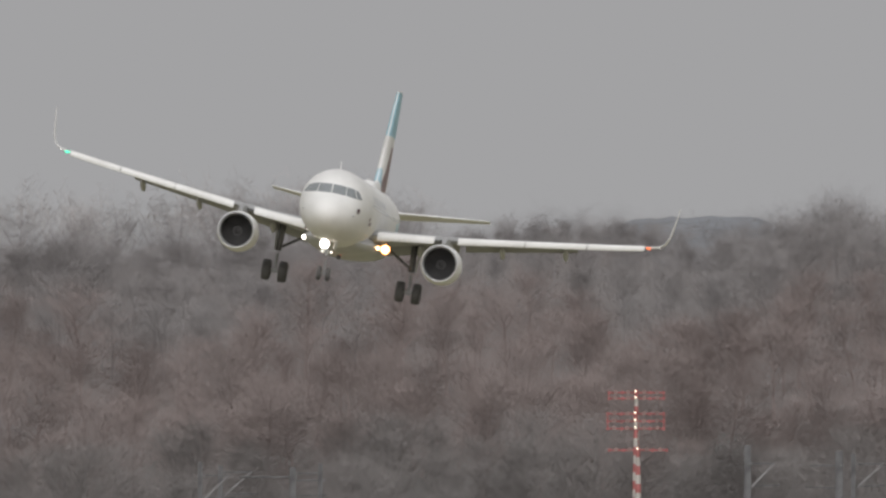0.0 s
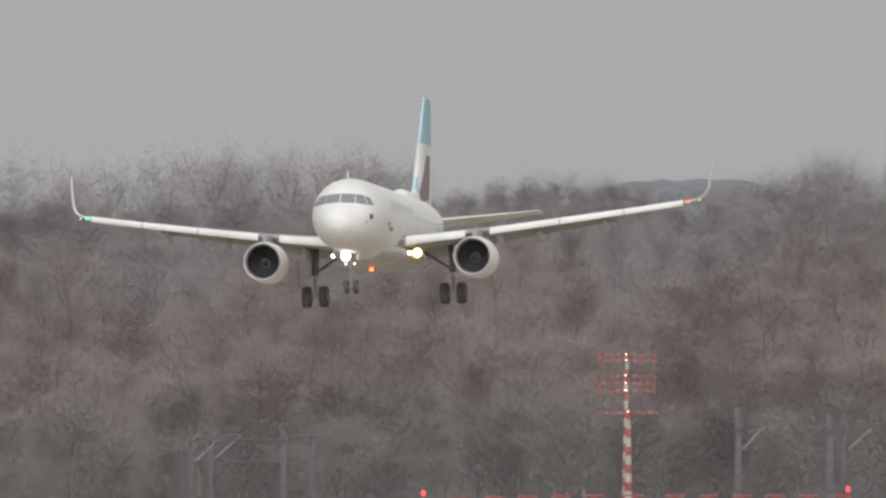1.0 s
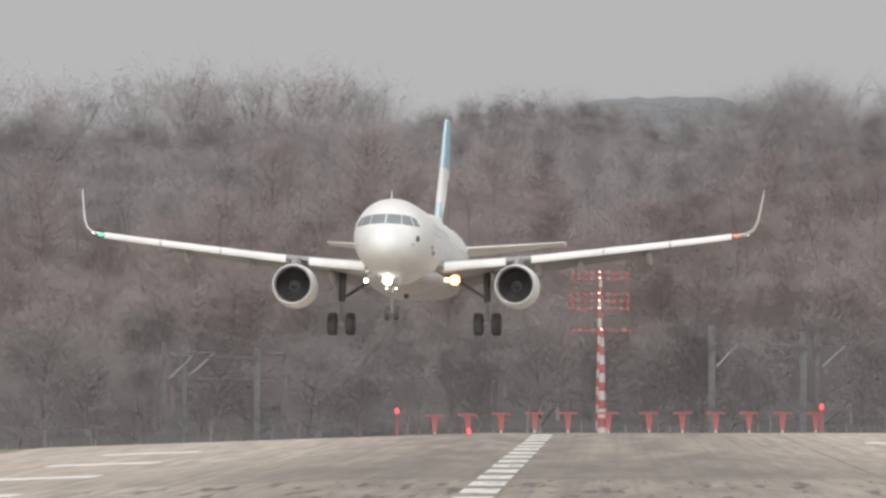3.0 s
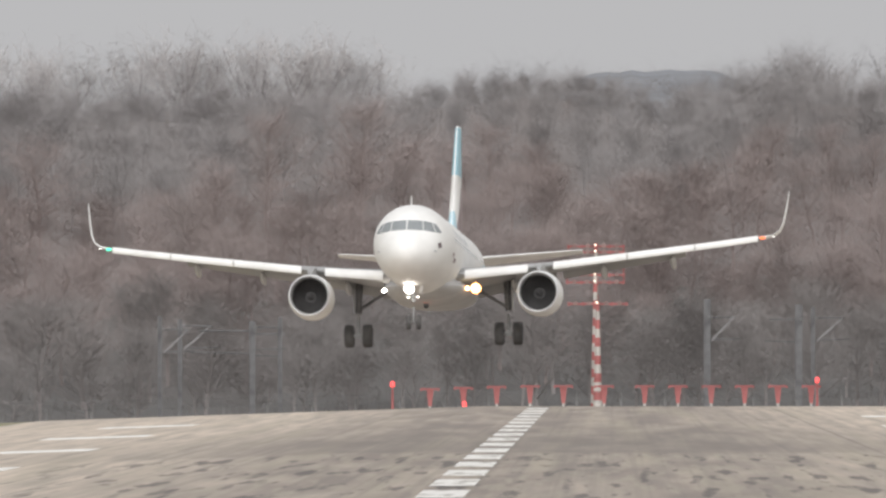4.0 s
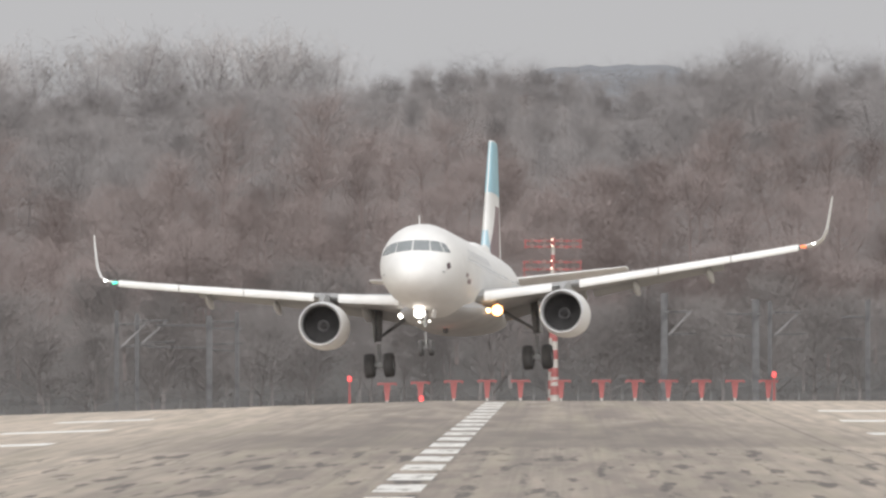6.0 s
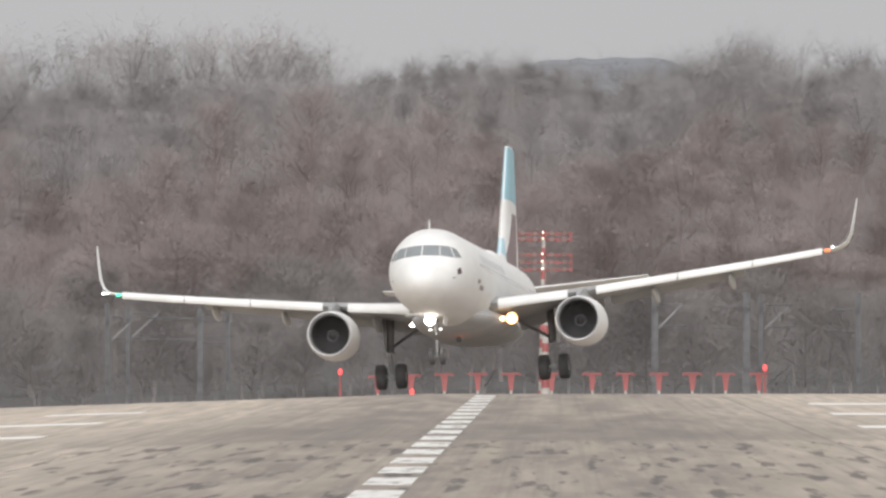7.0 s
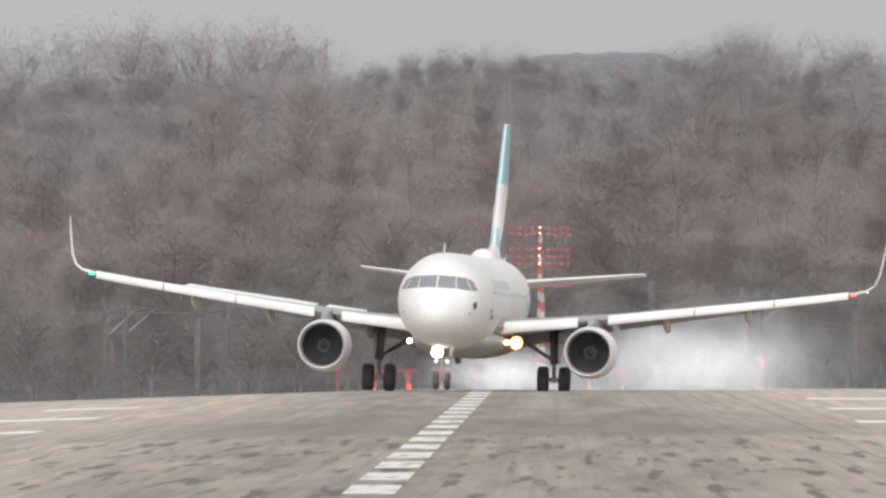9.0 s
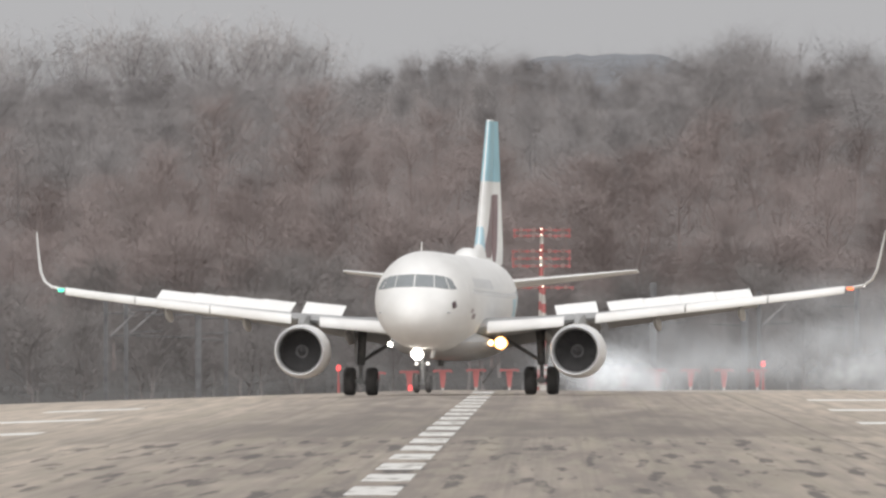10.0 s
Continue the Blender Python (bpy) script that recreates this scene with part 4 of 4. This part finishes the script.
def tree(kind, x, y, scale, turn):
    tall, _, _, wood, twig = KINDS[kind]
    root = new("bare_tree")
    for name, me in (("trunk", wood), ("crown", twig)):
        part(name, me, None, root, "fine leafless twigs greyed with haze" if name == "crown" else "")
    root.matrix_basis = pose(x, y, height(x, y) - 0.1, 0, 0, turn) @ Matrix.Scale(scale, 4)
    return tagged(root, "leafless winter tree with haze-greyed twigs standing on the wooded ridge", "tree", "ridge trees")


def skyline(px):
    """Height of the treetops along the ridge, as a bearing."""
    return along(((-400, 124), (30, 122), (75, 136), (110, 126), (560, 128), (620, 120), (740, 108), (800, 96), (980, 99), (1010, 126), (1150, 122), (1180, 100), (1250, 96), (1366, 108), (1600, 108), (2100, 104)), px)


def tree_scale(k, x, d, want, lower):
    """Scale of a tree whose top stays under the line of the skyline."""
    px = 985 + (x - 3.17) * 58000 / d
    _, z = place(px, skyline(px) + lower, d)
    return min(want, (z - height(x, d)) / KINDS[k][0])


# the closed winter wood on the slope: haze-greyed crowns above, a brown belt, a darker belt along its foot
wood_mats = (TWIG, DARKTWIG, HAZEGREYTWIG)
wv, wf, wm, count = [], [], [], 0
for row in range(18):
    d0 = 2758 + 37 * row
    x = -74 + rng.uniform(0, 4)
    while x < 52:
        k = rng.randrange(6)
        d = d0 + rng.uniform(-22, 22)
        scale = tree_scale(k, x, d, rng.uniform(0.55, 0.88), rng.uniform(2, 26 if d > 3250 else 50))
        x0, x = x, x + rng.uniform(3.4, 5.8)
        if scale < 0.16:
            continue
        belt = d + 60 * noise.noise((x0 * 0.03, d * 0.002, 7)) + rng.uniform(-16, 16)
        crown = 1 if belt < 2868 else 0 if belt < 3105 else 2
        a, broad = rng.uniform(0, 6.28), rng.uniform(1.3, 1.7)
        turn = np.array(((math.cos(a), -math.sin(a), 0), (math.sin(a), math.cos(a), 0), (0, 0, 0.62))) * scale * broad
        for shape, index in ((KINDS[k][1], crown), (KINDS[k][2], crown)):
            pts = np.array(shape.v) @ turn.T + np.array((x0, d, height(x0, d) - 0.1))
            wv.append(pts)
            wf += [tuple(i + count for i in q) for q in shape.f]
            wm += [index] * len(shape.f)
            count += len(pts)
wood_mesh = bpy.data.meshes.new("woodland")
wood_mesh.from_pydata(np.concatenate(wv).tolist(), [], wf)
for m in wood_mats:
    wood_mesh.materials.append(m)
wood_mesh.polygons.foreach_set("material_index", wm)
tagged(new("woodland", wood_mesh), "dense leafless winter woodland on a slope, brown and haze-greyed", "woodland", kind="stuff")

# trees along the ridge
px = -420
while px < 1900:
    for dx, dd, lo, hi in ((0, 0, -18, 2), (1.0, -25, -10, 8)):
        d = 3510 + dd + rng.uniform(-25, 25)
        x = place(px, 0, d)[0] + dx
        k = rng.randrange(6)
        tree(k, x, d, tree_scale(k, x, d, 3, rng.uniform(lo, hi) + (22 if px < 600 else 12 if px > 1150 else 0)), rng.uniform(0, 360))
    px += rng.uniform(44, 66)
# tall, open crowns standing over the ridge
for px, top in ((-330, 88), (-230, 76), (-140, 84), (-60, 78), (10, 88), (36, 80), (128, 82), (160, 96), (212, 78), (258, 62), (292, 74), (334, 54), (356, 68), (432, 66), (462, 62), (492, 72), (552, 80), (580, 94), (1232, 90), (1276, 74), (1300, 64), (1326, 64), (1350, 78), (1404, 100), (1472, 95), (1510, 101), (1556, 92), (1640, 95)):
    d = 3545 + rng.uniform(-12, 12)
    x = place(px, 0, d)[0]
    z = place(px, top, d)[1]
    k = rng.choice((6, 7, 8)) if px < 600 else rng.choice((0, 2, 3))
    tree(k, x, d, (z - height(x, d)) / (KINDS[k][0] * 0.96), rng.uniform(0, 360))

# undergrowth: countless thin stems over the slope
brush = Shape()
for i in range(9000):
    x, y = rng.uniform(-74, 52), 2750 + 600 * rng.random() ** 0.9
    z = height(x, y)
    tall = rng.uniform(0.6, 1.7)
    lean = Vector((rng.uniform(-0.5, 0.5), rng.uniform(-0.3, 0.3), 1)) * tall
    w = rng.uniform(0.02, 0.045)
    o = len(brush.v)
    brush.v += [(x - w, y, z), (x + w, y + w, z), (x + lean.x, y + lean.y, z + lean.z), (x, y - w, z)]
    brush.f += [(o, o + 1, o + 2), (o + 1, o + 3, o + 2), (o + 3, o, o + 2)]
    for j in range(3):
        q = rng.uniform(0.3, 0.9)
        c = Vector((x, y, z)) + lean * q
        e = c + Vector((rng.uniform(-1, 1), rng.uniform(-1, 1), rng.uniform(0.1, 1.0))) * tall * 0.3
        o = len(brush.v)
        brush.v += [tuple(c), tuple(c + Vector((0.05, 0, 0.05))), tuple(e), tuple(c + Vector((0, 0.05, 0)))]
        brush.f += [(o, o + 1, o + 2), (o + 1, o + 3, o + 2)]
brush_mesh = raw_mesh(brush, "undergrowth", BRUSH)
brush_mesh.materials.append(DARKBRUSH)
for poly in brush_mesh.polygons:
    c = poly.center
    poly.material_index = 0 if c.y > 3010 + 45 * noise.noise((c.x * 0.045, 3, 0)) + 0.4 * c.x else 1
tagged(new("undergrowth", brush_mesh), "brown leafless undergrowth covering the wooded slope", "undergrowth", kind="stuff")

# far wooded ridge, the blue-grey of distance haze put into its colour
ridge = Shape()
cols = 160
for j, (d, up) in enumerate(((4300, 0), (4650, 0.8), (4800, 1.0))):
    for i in range(cols + 1):
        x = -170 + 300 * i / cols
        crest = 42.4 + 1.2 * noise.noise((x * 0.03, 0, 5)) + 0.35 * noise.noise((x * 0.4, 2, 5)) - 7.0 * smooth_step(17, 34, x) - 7 * smooth_step(2, -14, x)
        ridge.v.append((x, d, 10 + (crest - 10) * up))
for j in range(2):
    ridge.f += [(j * (cols + 1) + i, j * (cols + 1) + i + 1, (j + 1) * (cols + 1) + i + 1, (j + 1) * (cols + 1) + i) for i in range(cols)]
tagged(new("backdrop", raw_mesh(ridge, "backdrop", HAZEWOOD)), "distant wooded ridge tinted blue-grey with haze", "hill", kind="structure")


# crow's nest of twigs in one of the crowns
nest = Shape()
nx, nz = place(299, 142, 3396)
tree(1, nx, 3398, 0.42, 40)
for i in range(160):
    v = Vector((rng.gauss(0, 1), rng.gauss(0, 1), rng.gauss(0, 0.8))).normalized() * rng.uniform(0.25, 0.62)
    w = Vector((rng.uniform(-1, 1), rng.uniform(-1, 1), rng.uniform(-0.4, 0.4))) * 0.4
    o = len(nest.v)
    nest.v += [tuple(v - w), tuple(v - w + Vector((0, 0, 0.07))), tuple(v + w + Vector((0, 0, 0.07))), tuple(v + w)]
    nest.f.append((o, o + 1, o + 2, o + 3))
tagged(new("mistletoe_ball", raw_mesh(nest, "mistletoe_ball", material("dark_twigs", (0.20, 0.185, 0.18), 0.9))), "dark round clump of twigs high in a bare tree", "twig ball").matrix_basis = pose(nx, 3396, nz)


# ---- tyre smoke ----
def smoke_material():
    m = bpy.data.materials.new("tyre_smoke")
    m.use_nodes = True
    nt = m.node_tree
    p = next(n for n in nt.nodes if n.type == "BSDF_PRINCIPLED")
    p.inputs["Base Color"].default_value = (0.84, 0.88, 0.92, 1)
    p.inputs["Roughness"].default_value = 1.0
    p.inputs["Specular IOR Level"].default_value = 0.0
    soft = nt.nodes.new("ShaderNodeAttribute")
    soft.attribute_name = "veil"
    tc = nt.nodes.new("ShaderNodeTexCoord")
    n = nt.nodes.new("ShaderNodeTexNoise")
    n.inputs["Scale"].default_value, n.inputs["Detail"].default_value = 0.7, 4
    nt.links.new(tc.outputs["Object"], n.inputs["Vector"])
    r = nt.nodes.new("ShaderNodeMapRange")
    r.inputs["From Min"].default_value, r.inputs["From Max"].default_value = 0.3, 0.7
    r.inputs["To Min"].default_value, r.inputs["To Max"].default_value = 0.35, 1.0
    nt.links.new(n.outputs[0], r.inputs[0])
    mul = nt.nodes.new("ShaderNodeMath")
    mul.operation = "MULTIPLY"
    nt.links.new(soft.outputs["Fac"], mul.inputs[0])
    nt.links.new(r.outputs[0], mul.inputs[1])
    nt.links.new(mul.outputs[0], p.inputs["Alpha"])
    return m


SMOKE = smoke_material()


def puff_mesh(seed, wide, tall, dense):
    """Two bulging veils, densest in the middle and thinning out to nothing."""
    s, alpha = Shape(), []
    rg = random.Random(seed)
    for lay in (-1,):
        pts, faces, nr, na = [Vector((0, lay * 0.7, 0))], [], 8, 28
        alpha.append(dense)
        off = rg.uniform(0, 50)
        for k in range(1, nr + 1):
            r = k / nr
            for i in range(na):
                a = 2 * math.pi * i / na
                e = 1 + 0.35 * noise.noise((math.cos(a) * 1.5 + off, math.sin(a) * 1.5, lay))
                pts.append(Vector((wide * r * e * math.cos(a), lay * 0.7 * (1 - r * r), tall * r * e * math.sin(a))))
                alpha.append(dense * (1 - r * r) ** 1.5)
        faces += [(0, 1 + i, 1 + (i + 1) % na) for i in range(na)]
        for k in range(nr - 1):
            faces += [(1 + k * na + i, 1 + (k + 1) * na + i, 1 + (k + 1) * na + (i + 1) % na, 1 + k * na + (i + 1) % na) for i in range(na)]
        s.add(pts, faces)
    me = raw_mesh(s, "smoke_puff", SMOKE)
    me.polygons.foreach_set("use_smooth", [True] * len(me.polygons))
    att = me.attributes.new("veil", "FLOAT", "POINT")
    att.data.foreach_set("value", alpha)
    return me


# seconds of birth, place of birth, wind speed, rise, width, height, density
PUFFS = [(7.76, -4.8, 1468, 4.5, 0.3, 2.8, 1.5, 0.95), (8.0, -4.2, 1462, 13.0, 0.9, 4.6, 2.0, 0.56), (8.26, -1.0, 1454, 15.0, 0.9, 5.4, 2.2, 0.48),
         (8.40, 3.4, 1450, 11.5, 1.6, 5.2, 2.8, 0.40), (8.44, 3.6, 1446, 8.0, 0.4, 5.2, 2.1, 0.54), (8.70, 3.4, 1441, 9.5, 1.8, 5.0, 2.8, 0.28), (8.95, 3.2, 1432, 5.5, 0.8, 5.2, 2.2, 0.28),
         (8.20, -2.4, 1457, 4.5, 0.2, 4.4, 1.7, 0.58), (9.2, 3.6, 1420, 7.0, 1.6, 4.6, 2.4, 0.23), (8.35, 2.0, 1452, 15.5, 2.2, 5.5, 3.0, 0.26)]
puffs = []
for i, (born, x, y, wind, rise, wide, tall, dense) in enumerate(PUFFS):
    puffs.append(tagged(new("smoke_puff", puff_mesh(40 + i, wide, tall, dense)), "drifting veil of pale blue-grey tyre smoke", "smoke", "tyre smoke"))


# ---- what moves ----
FLIGHT = [  # seconds, x, y, z, pitch, bank, heading
    (0, -14.12, 1827.8, 14.30, 2.34, -9.48, 176.13),
    (0.5, -12.54, 1805.4, 12.54, 2.78, -4.26, 174.30),
    (1, -10.81, 1783.1, 11.27, 2.44, 1.52, 172.27),
    (1.5, -9.38, 1760.7, 9.87, 2.18, 4.63, 171.96),
    (2, -8.73, 1738.3, 8.25, 2.48, 0.91, 172.98),
    (2.5, -7.99, 1715.8, 6.53, 2.90, -0.57, 174.17),
    (4, -5.72, 1648.2, 3.14, 3.58, 1.00, 175.73),
    (4.5, -5.02, 1625.5, 2.58, 3.28, -0.36, 175.35),
    (5, -4.15, 1602.6, 2.26, 3.19, -0.11, 174.91),
    (5.5, -3.04, 1579.6, 1.97, 3.33, 1.64, 173.94),
    (7, -0.75, 1509.9, 0.83, 3.90, 3.58, 172.69),
    (7.5, -0.55, 1486.5, 0.49, 3.02, 1.96, 173.76),
    (8, -0.18, 1462.9, 0.14, 2.44, 4.25, 174.11),
    (8.5, -0.48, 1439.2, 0.08, 1.71, 0.31, 174.83),
    (9, -0.69, 1415.4, 0.00, 0.51, -1.64, 175.36),
    (9.5, -0.56, 1391.6, 0.00, 0.53, 1.30, 174.84),
    (10, -1.22, 1367.7, 0.00, 0.61, 0.10, 174.79),
]


def motions():
    walk(airliner, [(t, pose(x, y, z, 0, 0, h) @ pose(0, 0, 0, p) @ pose(0, 0, 0, 0, b)) for t, x, y, z, p, b, h in FLIGHT])
    # struts: hanging in flight, pressed in on the ground
    air, ground_z = 0.11, 0.57
    walk(bogie_right, [(0, pose(3.79, 0, air)), (7.7, pose(3.79, 0, air)), (8.1, pose(3.79, 0, 0.42)), (8.6, pose(3.79, 0, 0.40)), (9.0, pose(3.79, 0, 0.50)), (9.5, pose(3.79, 0, ground_z)), (10, pose(3.79, 0, ground_z))])
    walk(bogie_left, [(0, pose(-3.79, 0, air)), (8.2, pose(-3.79, 0, air)), (8.6, pose(-3.79, 0, 0.42)), (9.0, pose(-3.79, 0, 0.58)), (9.5, pose(-3.79, 0, 0.60)), (10, pose(-3.79, 0, 0.60))])
    walk(nose_bogie, [(0, pose(0, 12.64, -0.04)), (8.6, pose(0, 12.64, -0.04)), (9.0, pose(0, 12.64, 0.36)), (10, pose(0, 12.64, 0.37))])
    # wings lose their lift and settle
    for w, h, sgn in ((wing_right, hinge_right, 1), (wing_left, hinge_left, -1)):
        walk(w, [(t, pose(h.x, h.y, h.z, 0, sgn * a, 0)) for t, a in ((0, 0), (8.2, 0), (9.0, 0.7), (9.6, 1.55), (10, 1.55))])
    # spoilers rise after touchdown
    for panels, first_at in ((spoilers_right, 8.75), (spoilers_left, 9.05)):
        for ob, h in panels:
            walk(ob, [(t, h @ pose(0, 0, 0, -a)) for t, a in ((0, 4), (first_at, 4), (first_at + 0.25, 14), (first_at + 0.55, 36), (10, 40))])
    # rudder works against the wind
    walk(rudder, [(t, Matrix.Translation(low) @ Matrix.Rotation(radians(a), 4, rud_axis)) for t, a in ((0, -3), (1.5, -2), (4, 0), (5.5, -2), (7.5, -2), (9.0, 4), (9.5, -6), (10, -14))])
    # beacon: its lit side swings past once in 1.085 s
    rows, swing = [(0, pose(0, 4.6, 1.30, 0, 0, 180))], 180
    for k in range(9):
        t = 1.0 + 1.0845 * k
        for dt, a in ((-0.17, 0), (-0.1, 80), (-0.04, 160), (0.04, 200), (0.1, 280), (0.17, 360)):
            rows.append((t + dt, pose(0, 4.6, 1.30, 0, 0, 180 + a)))
    rows.append((10, pose(0, 4.6, 1.30, 0, 0, 180)))
    walk(beacon, rows)
    # wingtip strobes flash between the beacon's turns
    for ob, at in (strobe_right, strobe_left):
        spot = Matrix.Translation(at)
        rows = [(0, spot @ pose(0, 0, 0, 0, 0, 180))]
        for k in range(9):
            t = 0.56 + 1.0845 * k
            for dt, a in ((-0.17, 0), (-0.1, 80), (-0.04, 160), (0.04, 200), (0.1, 280), (0.17, 360)):
                rows.append((t + dt, spot @ pose(0, 0, 0, 0, 0, 180 + a)))
        rows.append((10, spot @ pose(0, 0, 0, 0, 0, 180)))
        walk(ob, rows)
    # smoke wells up behind the tyres and drifts off with the wind
    for ob, (born, x, y, wind, rise, wide, tall, dense) in zip(puffs, PUFFS):
        z = height(x, y)
        rows = [(0, pose(x, y, z - tall - 1.5)), (born - 0.1, pose(x, y, z - tall - 1.2))]
        for t in (born + 0.12, born + 0.5, born + 1.0, 10.0):
            if t > rows[-1][0] and t <= 10:
                a = t - born
                rows.append((t, pose(x + wind * a, y + 1.5 * a, z + 0.2 + rise * a, 0, 6 * a, 0)))
        walk(ob, rows)


motions()
